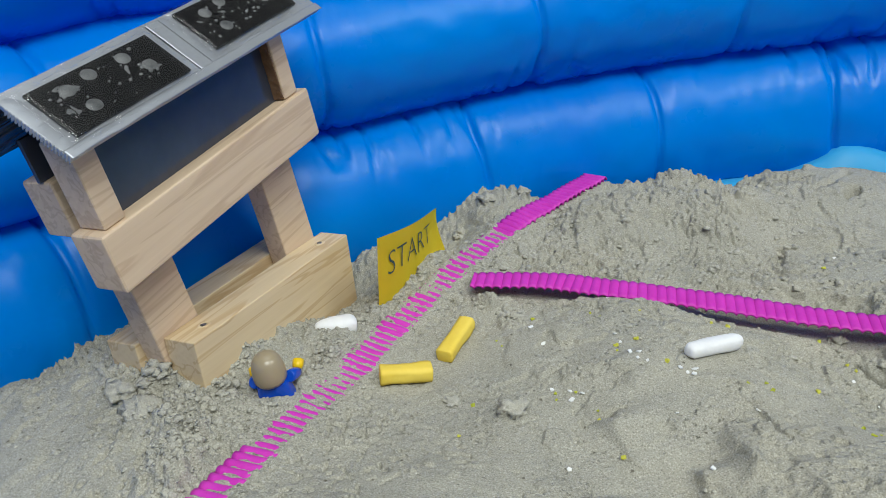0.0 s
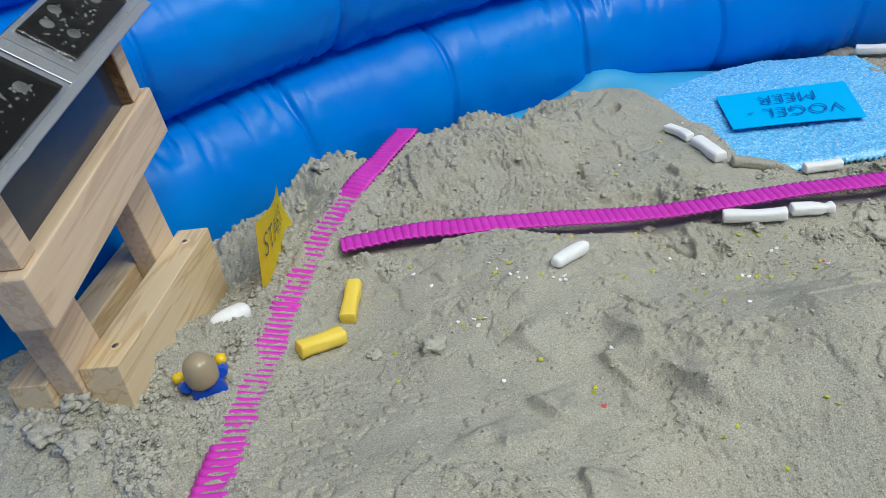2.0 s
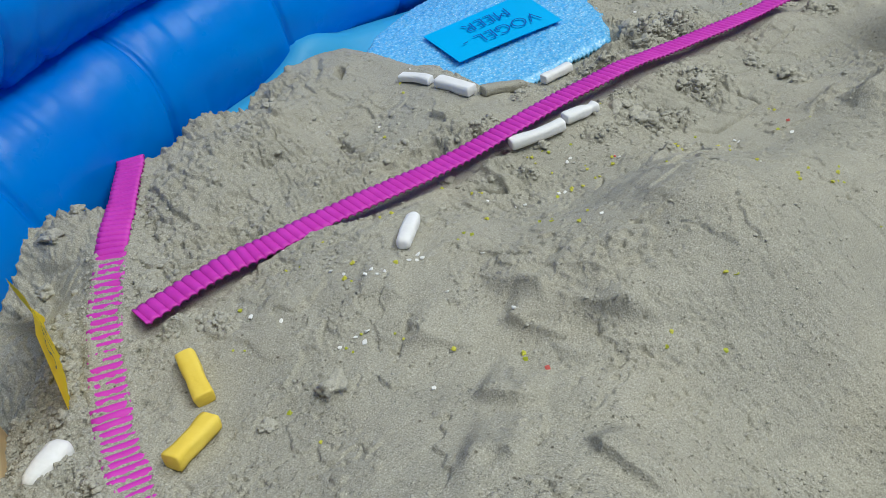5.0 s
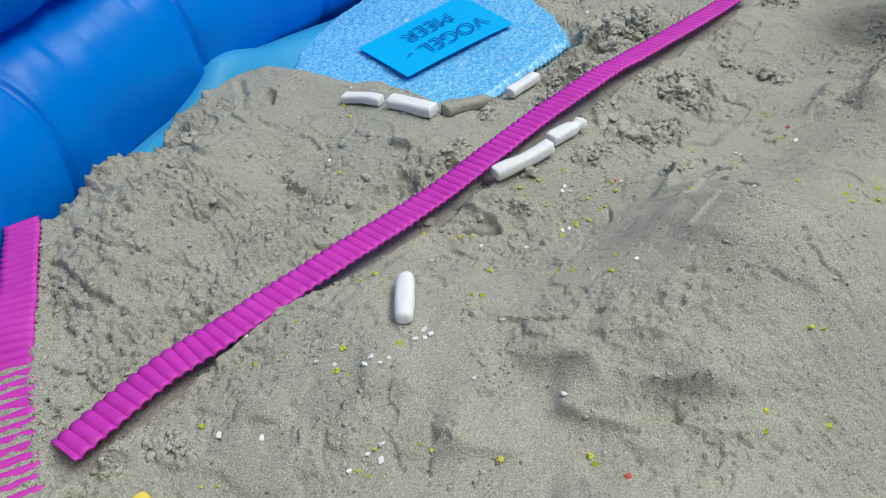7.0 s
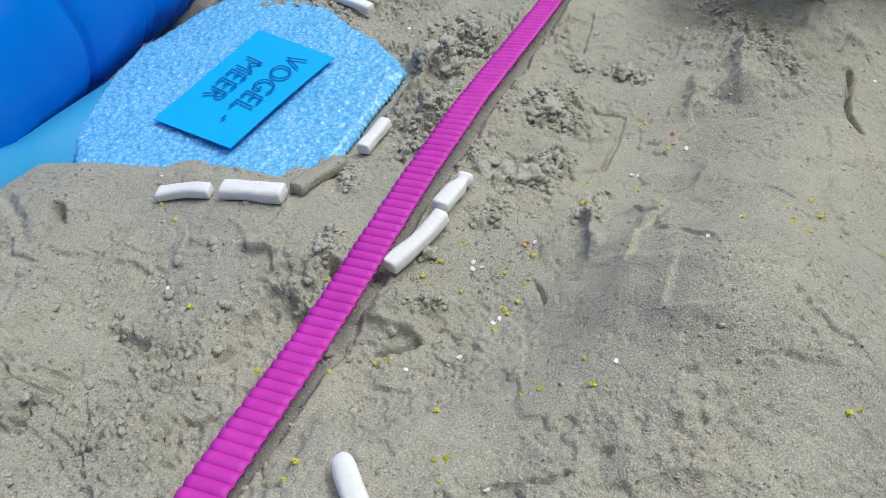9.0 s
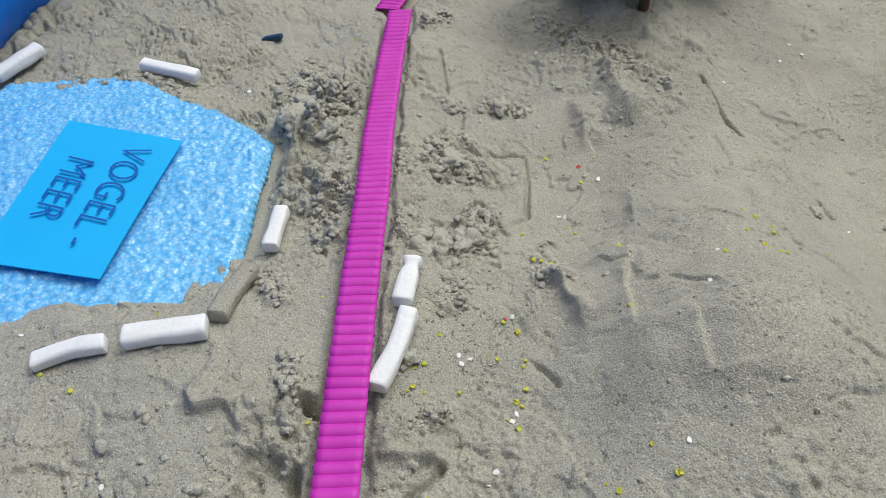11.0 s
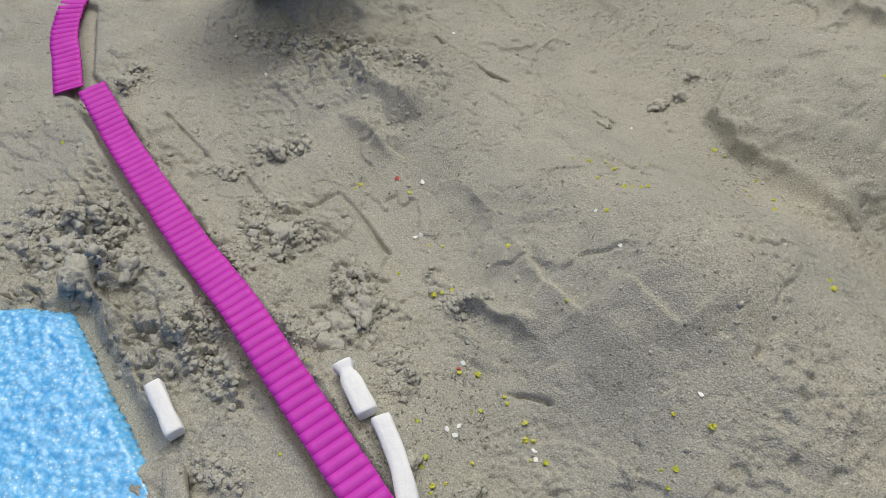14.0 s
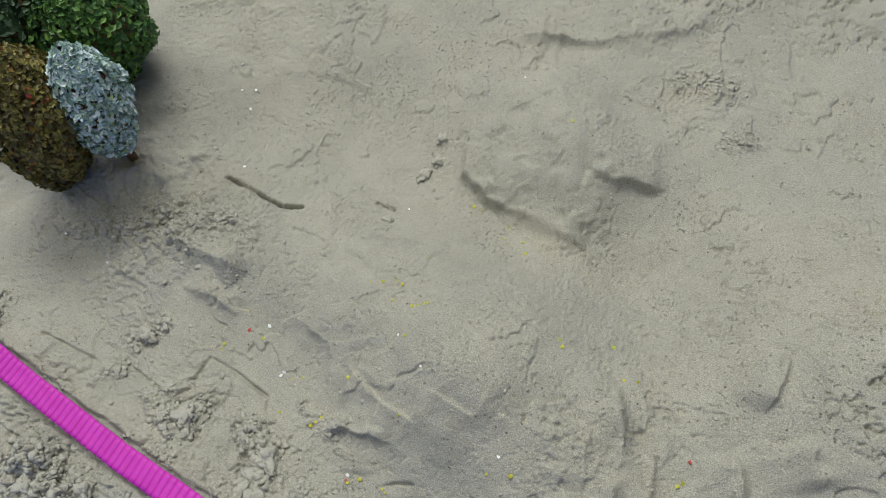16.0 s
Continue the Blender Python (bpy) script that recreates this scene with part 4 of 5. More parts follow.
def strips():
    def buried(f):
        wave = 0.00012 * math.sin(31 * f) + 0.00012 * math.sin(17 * f + 1.0) + 0.00008 * math.sin(83 * f)
        if f > 0.74:
            return 0.0001 + 0.0018 * min(1, (f - 0.74) / 0.16) + wave
        dip = 0.0002 * math.exp(-((f - 0.555) / 0.03) ** 2) + 0.0003 * math.exp(-((f - 0.20) / 0.06) ** 2)
        return (0.0003 if f < 0.06 else -0.0007 if f < 0.2 else -0.0011 if f < 0.47 else -0.0008) + wave + dip + 0.0003 * math.exp(-((f - 0.40) / 0.03) ** 2) + 0.0003 * math.exp(-((f - 0.15) / 0.03) ** 2)

    strip("card_strip", TRACK, 0.0128, "magenta corrugated card strip half buried in sand", buried, 0.0, amp=0.00055, seed=1, follow=True)
    strip("card_strip", [(0.0035, 0.3185, 0.0446), (0.034, 0.3140, 0.0440), (0.058, 0.3070, 0.0425), (0.099, 0.2985, 0.0372), (0.130, 0.2920, 0.0322), (0.160, 0.2855, 0.0286),
                         (0.190, 0.2778, 0.0284), (0.2205, 0.2697, 0.0282), (0.2407, 0.2643, 0.0272), (0.270, 0.2568, 0.0252), (0.304, 0.2497, 0.0190), (0.3426, 0.2400, 0.0135), (0.379, 0.2305, 0.0088), (0.396, 0.2252, 0.0082), (0.4190, 0.2182, 0.0076)], 0.0124,
          "long magenta corrugated card strip lying across the sand", lambda f: 0.0, lambda f: 5 * np.exp(-((f - 0.2) / 0.17) ** 2), seed=2)
    strip("card_strip", [(0.4345, 0.2235), (0.4430, 0.2185), (0.454, 0.2115), (0.4725, 0.2000), (0.491, 0.1805), (0.500, 0.158), (0.503, 0.135)], 0.0135,
          "short curved magenta corrugated card strip end", lambda f: 0.0012, 0.0, seed=3)


# ---------------------------------------------------------------- clay pieces
def clay_bar(name, p, q, wide, high, material, label, category, group, seed, round_end=0.35, lift=0.0, waist=0.12, bend=0.0, neck=0.0, taper=0.0):
    """A hand-rolled bar of clay from p to q, lying on the sand."""
    (x0, y0), (x1, y1) = p, q
    length = math.hypot(x1 - x0, y1 - y0)
    rnd = random.Random(seed)
    inner = [0.06 + 0.88 * k / 16 for k in range(17)]
    fs = [0, 0, 0.008, 0.03] + inner + [0.97, 0.992, 1, 1]
    caps = [0.001, 0.86, 0.94, 0.99] + [1.0] * 17 + [0.99, 0.94, 0.86, 0.001]
    rings, sides = len(fs), 16
    power = 2.8 if round_end >= 0.7 else 6
    pts = np.zeros((rings, sides, 3))
    ph = [rnd.uniform(0, 6.28) for _ in range(6)]
    for i, f in enumerate(fs):
        e = min(f, 1 - f) * length / (wide * 0.5)
        cap = caps[i]
        if round_end >= 0.7 and cap > 0.01:
            cap = 1.0 if e >= round_end else math.sqrt(max(0.0, 1 - (1 - e / round_end) ** 2)) * 0.62 + 0.38
        swell = 1 - waist * math.sin(math.pi * f) + 0.03 * math.sin(7 * f + ph[0]) + 0.02 * math.sin(15 * f + ph[1])
        swell -= neck * math.exp(-((f - 0.82) / 0.09) ** 2) + taper * (1 - f)
        for j in range(sides):
            a = 2 * math.pi * j / sides
            c, s = math.cos(a), math.sin(a)
            sq = (abs(c) ** power + abs(s) ** power) ** (-1 / power)
            lump = 1 + 0.03 * math.sin(3 * a + 5 * f + ph[2]) + 0.02 * math.sin(5 * a - 9 * f + ph[3])
            y = c * sq * wide / 2 * cap * swell * lump + bend * math.sin(math.pi * f)
            z = s * sq * high / 2 * cap * swell * lump
            pts[i, j] = ((f - 0.5) * length, y, z)
    # the end rows close the bar
    me = grid_mesh(name, pts, closed_v=True)
    bm = bmesh.new()
    bm.from_mesh(me)
    bmesh.ops.remove_doubles(bm, verts=bm.verts[:], dist=0.00012)
    bmesh.ops.recalc_face_normals(bm, faces=bm.faces[:])
    bm.to_mesh(me)
    bm.free()
    me.shade_smooth()
    ob = link_mesh(name, me, material)
    zs = [float(sand_base(np.array(a), np.array(b))) for a, b in (p, q)]
    ob.matrix_world = pose((x0 + x1) / 2, (y0 + y1) / 2, sum(zs) / 2 + high * 0.5 + lift, 0, -math.degrees(math.atan2(zs[1] - zs[0], length)), math.degrees(math.atan2(y1 - y0, x1 - x0)))
    return tagged(ob, label, category, group)


def clay_pieces():
    white = (
        ((0.0805, 0.2545), (0.1030, 0.2680), 0.0070, 0.0072, 1.0, 0.0, "smooth white rolled clay capsule lying on the sand"),
        ((0.2165, 0.3715), (0.2170, 0.3495), 0.0070, 0.0055, 0.3, 0.0015, "white clay bar bent at one end beside the foam"),
        ((0.2168, 0.3440), (0.2143, 0.3188), 0.0088, 0.0070, 0.35, 0.0, "wide white clay bar beside the foam lake"),
        ((0.2520, 0.2985), (0.2710, 0.2925), 0.0066, 0.0062, 0.2, 0.0, "short white clay bar with flared cut end"),
        ((0.1795, 0.2725), (0.2040, 0.2575), 0.0070, 0.0066, 0.3, -0.001, "long white square clay bar against the strip"),
        ((0.2076, 0.2590), (0.2256, 0.2516), 0.0074, 0.0060, 0.6, 0.0, "white clay bar with a pinched end beside the strip"),
        ((0.3940, 0.3475), (0.3800, 0.3225), 0.0066, 0.0065, 0.2, 0.0, "thin white clay bar on rough sand"),
        ((0.4015, 0.4145), (0.4190, 0.3955), 0.0090, 0.0075, 0.4, 0.0, "thick white clay bar near the pool wall"),
        ((0.482, 0.141), (0.465, 0.135), 0.0085, 0.0075, 0.9, 0.0, "rounded white clay bar beside the shrubs"),
        ((0.463, 0.158), (0.463, 0.143), 0.0085, 0.0075, 0.8, 0.0, "rounded white clay bar leaning towards another"),
        ((-0.050, 0.159), (-0.041, 0.151), 0.0068, 0.0060, 0.4, 0.0, "white clay bar on the sand slope"),
    )
    for k, (p, q, w, h, r, bend, label) in enumerate(white):
        clay_bar("clay_bar", p, q, w * 0.88, h * 0.80, CLAY, label, "clay bar", "white clay bars", 10 + k, r, 0.0008, 0.0 if k in (0, 5) else 0.06, bend, 0.3 if k == 5 else 0.0)
    clay_bar("clay_bar", (-0.0600, 0.2850), (-0.0440, 0.2910), 0.0095, 0.0085, CLAY, "white clay lump half covered with sand", "clay bar", "white clay bars", 31, 0.9, -0.0034, -0.1, taper=0.5)
    clay_bar("clay_bar", (0.2190, 0.3165), (0.2440, 0.3055), 0.0072, 0.0052, SAND, "clay bar coated all over with grey sand", "clay bar", "white clay bars", 37, 0.5, -0.0002, 0.05, 0.001)
    clay_bar("yellow_clay_bar", (-0.0302, 0.2552), (-0.0112, 0.2597), 0.0070, 0.0060, YELLOW_CLAY, "yellow square clay bar on the sand", "clay bar", "yellow clay bars", 41, 0.25, 0, 0.05)
    clay_bar("yellow_clay_bar", (-0.0073, 0.2690), (0.0017, 0.2905), 0.0070, 0.0058, YELLOW_CLAY, "yellow clay bar with a grooved end on the sand", "clay bar", "yellow clay bars", 44, 0.25, 0, 0.08)


# ---------------------------------------------------------------- wooden house with panel roof
def wooden_house():
    house = tagged(new("model_house"), "small pine stick house with taped silver panel roof", "model house")
    ang = math.degrees(math.atan2(0.925, 0.38))
    house.matrix_world = pose(-0.1020, 0.2430, 0, 0, 0, ang)
    tilt = 8.5
    up = pose(-0.0165, 0, 0.0985, 0, -tilt, 0)          # the upper frame leans on its posts

    def beam(name, x0, x1, y0, y1, z0, z1, material, label="", turn=None, bevel=0.0008):
        bm = bmesh.new()
        cx, cy, cz = (x0 + x1) / 2, (y0 + y1) / 2, (z0 + z1) / 2
        box(bm, x0 - cx, x1 - cx, y0 - cy, y1 - cy, z0 - cz, z1 - cz, bevel)
        ob = part(name, bm, material, house, label)
        ob.matrix_local = (turn or Matrix()) @ Matrix.Translation((cx, cy, cz))
        return ob

    front = beam("base_block", 0.0, 0.0985, -0.0142, 0.0, 0.030, 0.0685, PINE, "thick pine base block sunk in sand", pose(0, 0, 0.0010, 0, 1.6, 0), 0.0006)
    beam("base_block", -0.0035, 0.097, 0.0100, 0.0240, 0.030, 0.0660, PINE, "thick pine base block sunk in sand", pose(0, 0, 0.0015, 0, 0.8, 0), 0.0006)
    for x in (0.0115, 0.0865):
        bm = bmesh.new()
        bmesh.ops.create_cone(bm, cap_ends=True, segments=20, radius1=0.0015, radius2=0.0012, depth=0.0005)
        for k in range(2):
            box(bm, -0.0011, 0.0011, -0.0002, 0.0002, 0.0002, 0.0004, 0, pose(0, 0, 0, 0, 0, 90 * k + 20))
        torn = bmesh.new()
        rings = []
        for rad, z in ((0.0012, 0.0), (0.0016, 0.00045), (0.0021, 0.0003), (0.0026, 0.0)):
            rings.append([torn.verts.new((rad * (1 + 0.22 * noise.noise(Vector((3 * math.cos(a), 3 * math.sin(a), x * 90)))) * math.cos(a), 0.8 * rad * math.sin(a), z * (1 + 0.9 * noise.noise(Vector((4 * math.cos(a), 4 * math.sin(a), x * 70)))))) for a in (2 * math.pi * i / 26 for i in range(26))])
        for r0, r1 in zip(rings, rings[1:]):
            for i in range(26):
                torn.faces.new((r0[i], r0[(i + 1) % 26], r1[(i + 1) % 26], r1[i]))
        collar = part("torn_rim", torn, PINE, front, "splintered wood round the screw", smooth=True)
        collar.location = (x - 0.04925, -0.0005 if x > 0.05 else -0.0012, 0.0193)
        screw = part("screw", bm, SCREW, front, "sunken steel screw head")
        screw.location = (x - 0.04925, -0.0005 if x > 0.05 else -0.0012, 0.0194)
    # posts in the leaning frame, from the sand up behind the planks
    for x0 in (0.0110, 0.0855):
        beam("post", x0, x0 + 0.0205, 0.0002, 0.0098, -0.055, 0.019, PINE_PALE, "upright pine post", up)
    beam("cross_plank", 0.0, 0.1126, -0.0142, 0.0, 0.0, 0.0203, PINE_PALE, "long pale pine cross plank", up, 0.0013)
    beam("cross_plank", 0.009, 0.1126, 0.0105, 0.0245, 0.012, 0.0322, PINE_PALE, "long pale pine cross plank", up, 0.0013)
    for x0 in (0.0036, 0.0995):
        beam("roof_post", x0, x0 + 0.0085, -0.0125, -0.0015, 0.0205, 0.049, PINE_PALE, "short pine post under the eaves", up)
    bm = bmesh.new()
    box(bm, 0.0988, 0.0994, -0.0122, -0.0020, 0.0210, 0.047, 0.0002)
    bmesh.ops.subdivide_edges(bm, edges=[e for e in bm.edges if e.calc_length() > 0.004], cuts=9, use_grid_fill=True)
    for v in bm.verts:
        v.co.x += 0.0009 * (noise.noise(v.co * 420) - 0.3)
    bark = part("bark_edge", bm, BARK, house, "dark rough bark edge of the post")
    bark.matrix_local = up
    beam("wall_board", 0.0045, 0.108, -0.0080, -0.0062, 0.0190, 0.051, BOARD, "dark glossy board filling the wall", up, 0.0003)
    beam("wall_board", 0.0085, 0.108, 0.0140, 0.0156, 0.0323, 0.047, BOARD, "dark glossy board filling the wall", up, 0.0003)
    # roof: two slopes of card wrapped in silver tape, meeting at the ridge
    eave_w, eave_z, slope, run = 0.020, 0.0465, 40.0, 0.0272
    for side, label in ((1, "front roof slope wrapped in silver tape"), (-1, "back roof slope of dark card")):
        turn = up @ (pose(0, -eave_w, eave_z, slope, 0, 0) if side > 0 else pose(0.003, 0.0255, eave_z - 0.005, -slope - 2, 0, 0) @ Matrix.Translation((0, -0.031, 0)))
        bm = bmesh.new()
        box(bm, -0.0020, 0.1250, 0.0, run if side > 0 else 0.031, 0.0, 0.0016, 0.0004)
        bmesh.ops.subdivide_edges(bm, edges=[e for e in bm.edges if e.calc_length() > 0.01], cuts=14, use_grid_fill=True)
        for v in bm.verts:
            v.co.z += 0.0005 * noise.noise(v.co * 160)
        slab = part("roof_slope", bm, TAPE if side > 0 else BOARD, house, label)
        slab.matrix_local = turn
        if side < 0:
            continue
        for k, (x0, x1, y0, y1) in enumerate(((0.0042, 0.0525, 0.0042, 0.0228), (0.0683, 0.1165, 0.0062, 0.0250))):
            bm = bmesh.new()
            box(bm, x0, x1, y0, y1, 0.0016, 0.0028, 0.0004)
            part("solar_panel", bm, BLACK, slab, "black square panel under clear film")
            nu, nv = 130, 64
            u, v = np.meshgrid(np.linspace(x0 - 0.0042, x1 + 0.0055, nu), np.linspace(y0 - 0.0030, min(y1 + 0.0040, run), nv), indexing="ij")
            over = smooth(-0.0022, 0.0004, np.minimum(np.minimum(u - x0, x1 - u), np.minimum(v - y0, y1 - v)))
            crease = np.abs(fbm(u * 70 + 3 * k, v * 420, 3, 881 + k, 0.5))
            ripple = 0.0010 * smooth(0.10, 0.0, crease) * (1 - 0.85 * over) + 0.0002 * fbm(u * 220, v * 220, 2, 884)
            film = link_mesh("clear_film", grid_mesh("clear_film", np.stack([u + 0.0007 * fbm(v * 300, u * 90, 2, 886), v, 0.0022 + 0.0013 * over + ripple], -1)), FILM, slab, "creased clear film over the panel")
            film.visible_shadow = False
            rnd = random.Random(70 + k)
            for _ in range(6):                  # larger, uneven grey patches
                sx, sy, sr = rnd.uniform(x0 + 0.004, x1 - 0.004), rnd.uniform(y0 + 0.003, y1 - 0.003), rnd.uniform(0.0007, 0.0012)
                long, turn_by, ph = rnd.uniform(1.0, 2.0), rnd.uniform(0, 3.1), rnd.uniform(0, 6)
                bm = bmesh.new()
                ring = []
                for i in range(22):
                    a = 2 * math.pi * i / 22
                    q = sr * (1 + 0.30 * math.sin(2 * a + ph) + 0.22 * math.sin(3 * a - ph) + 0.10 * math.sin(5 * a))
                    px, py = q * long * math.cos(a), q * 0.7 * math.sin(a)
                    ring.append(bm.verts.new((sx + px * math.cos(turn_by) - py * math.sin(turn_by), sy + px * math.sin(turn_by) + py * math.cos(turn_by), 0.00283)))
                low = [bm.verts.new((w.co.x, w.co.y, 0.0027)) for w in ring]
                bm.faces.new(ring)
                for i in range(22):
                    bm.faces.new((low[i], low[(i + 1) % 22], ring[(i + 1) % 22], ring[i]))
                part("air_bubble", bm, BUBBLE, slab, "uneven grey patch under the clear film")
            spots = [(rnd.uniform(x0 + 0.003, x1 - 0.003), rnd.uniform(y0 + 0.002, y1 - 0.002), rnd.uniform(0.0002, 0.0008)) for _ in range(34)]
            spots += [(x0 + (x1 - x0) * a, y0 + (y1 - y0) * b, 0.0026) for a, b in ((0.22, 0.72), (0.42, 0.80), (0.70, 0.78), (0.26, 0.30), (0.80, 0.45))]
            rest = bmesh.new()
            for sx, sy, sr in spots:
                bm = bmesh.new() if sr > 0.002 else rest
                n = 18 if sr > 0.002 else 9
                skew = rnd.uniform(0.85, 1.15)
                ring = []
                for i in range(n):
                    a = 2 * math.pi * i / n
                    wob = 1 if sr > 0.002 else 1 + 0.12 * math.sin(2 * a + sx * 9000)
                    ring.append(bm.verts.new((sx + sr * wob * math.cos(a) * (1 if sr > 0.002 else skew), sy + sr * 0.85 * wob * math.sin(a), 0.00285)))
                crown = [bm.verts.new((v.co.x * 0.75 + sx * 0.25, v.co.y * 0.75 + sy * 0.25, 0.0031)) for v in ring]
                for i in range(n):
                    bm.faces.new((ring[i], ring[(i + 1) % n], crown[(i + 1) % n], crown[i]))
                bm.faces.new(crown)
                if sr > 0.002:
                    part("air_bubble", bm, BUBBLE, slab, "air bubble under the clear film, highlight painted grey", smooth=True)
            tagged(part("bubble_film", rest, BUBBLE, slab, "small air bubbles under the film, highlights painted grey", smooth=True), kind="stuff")
        # creased tape bands along the eave, the ridge side and across the middle
        for x0, x1, y0, y1, amp in ((-0.0022, 0.1252, -0.0004, 0.0030, 0.00012), (0.0562, 0.0625, 0.0005, 0.0260, 0.00010)):
            nu, nv = (150, 7) if x1 - x0 > y1 - y0 else (9, 60)
            u, v = np.meshgrid(np.linspace(x0, x1, nu), np.linspace(y0, y1, nv), indexing="ij")
            z = 0.0019 + amp * (fbm(u * 380, v * 900, 3, int(x1 * 9000)) + 0.5) + amp * np.abs(fbm(u * 90, v * 1600, 2, 77)) * 2
            tape = link_mesh("tape_band", grid_mesh("tape_band", np.stack([u, v + 0.0006 * fbm(u * 120, v * 50, 2, 5), z], -1)), TAPE, slab, "creased shiny adhesive tape")
            mod = tape.modifiers.new("thickness", "SOLIDIFY")
            mod.thickness, mod.offset = 0.00012, 1
    # torn ruffled tape edge on the gable end
    u, v = np.meshgrid(np.linspace(0.0, 0.022, 90), np.linspace(0, 0.0022, 5), indexing="ij")
    ruffle = np.stack([-0.0021 - 0.0002 * np.sin(u * 5200), u, 0.0018 - v * (1 + 0.22 * np.sin(u * 5200 + 1))], -1)
    tape = link_mesh("tape_band", grid_mesh("tape_band", ruffle), TAPE_CLEAR, slab_front(house), "ruffled torn tape edge")
    mod = tape.modifiers.new("thickness", "SOLIDIFY")
    mod.thickness = 0.00012
    return house


def slab_front(house):
    return [o for o in house.children if o.name.startswith("roof_slope")][0]


# ---------------------------------------------------------------- toy figure: one plain mesh
def toy_figure():
    bm = bmesh.new()

    def loft(rows, sides, index, turn=None, power=2.0):
        """rows: z, half width, half depth, y shift."""
        made, loops = [], []
        for z, a, b, y in rows:
            loop = []
            for j in range(sides):
                t = 2 * math.pi * j / sides
                c, s = math.cos(t), math.sin(t)
                k = (abs(c) ** power + abs(s) ** power) ** (-1 / power)
                loop.append(bm.verts.new((a * c * k, y + b * s * k, z)))
            loops.append(loop)
            made += loop
        for l0, l1 in zip(loops, loops[1:]):
            for j in range(sides):
                f = bm.faces.new((l0[j], l0[(j + 1) % sides], l1[(j + 1) % sides], l1[j]))
                f.material_index, f.smooth = index, True
        for loop in (loops[0][::-1], loops[-1]):
            f = bm.faces.new(loop)
            f.material_index = index
        if turn:
            bmesh.ops.transform(bm, matrix=turn, verts=made)

    loft([(-0.004, 0.0079, 0.0040, 0), (0.0, 0.0078, 0.0040, 0), (0.010, 0.0062, 0.0039, 0), (0.0118, 0.0054, 0.0034, 0), (0.0122, 0.0048, 0.003, 0)], 24, 0, power=6)
    hair = [(0.0110, 0.0058, 0.0056, 0.0004), (0.0125, 0.0067, 0.0065, 0.0004), (0.0150, 0.0068, 0.0067, 0.0003), (0.0180, 0.0066, 0.0065, 0.0), (0.0205, 0.0060, 0.0059, -0.0002), (0.0224, 0.0048, 0.0047, -0.0004), (0.0236, 0.0032, 0.0031, -0.0005), (0.0241, 0.0012, 0.0012, -0.0005)]
    loft(hair, 32, 1)
    for s in (-1, 1):
        loft([(0.0, 0.0021, 0.0023, 0), (0.002, 0.0025, 0.0026, 0), (0.006, 0.0023, 0.0024, 0), (0.0085, 0.0019, 0.002, 0)], 18, 0, pose(s * 0.0070, 0.000, 0.0108, 0, 0, 0) @ pose(0, 0, 0, 118, 0, 0) @ pose(0, 0, 0, 0, s * 14, 0))
        loft([(0.0, 0.0014, 0.0014, 0), (0.0015, 0.0023, 0.0023, 0), (0.0042, 0.0024, 0.0024, 0), (0.0045, 0.0016, 0.0016, 0)], 16, 2, pose(s * 0.0088, -0.0092, 0.0066, 62, 0, s * 10))
    me = bpy.data.meshes.new("toy_figure")
    bm.normal_update()
    bm.to_mesh(me)
    bm.free()
    for mt in (TOY_BLUE, TOY_TAN, TOY_YELLOW):
        me.materials.append(mt)
    ob = new("toy_figure", me)
    ob.matrix_world = pose(-0.0640, 0.2405, 0.0435, -6, 3, 188) @ Matrix.Diagonal((0.86, 0.86, 0.86, 1))
    tagged(ob, "small plastic toy figure in blue with tan hair, sunk in sand", "toy figure")


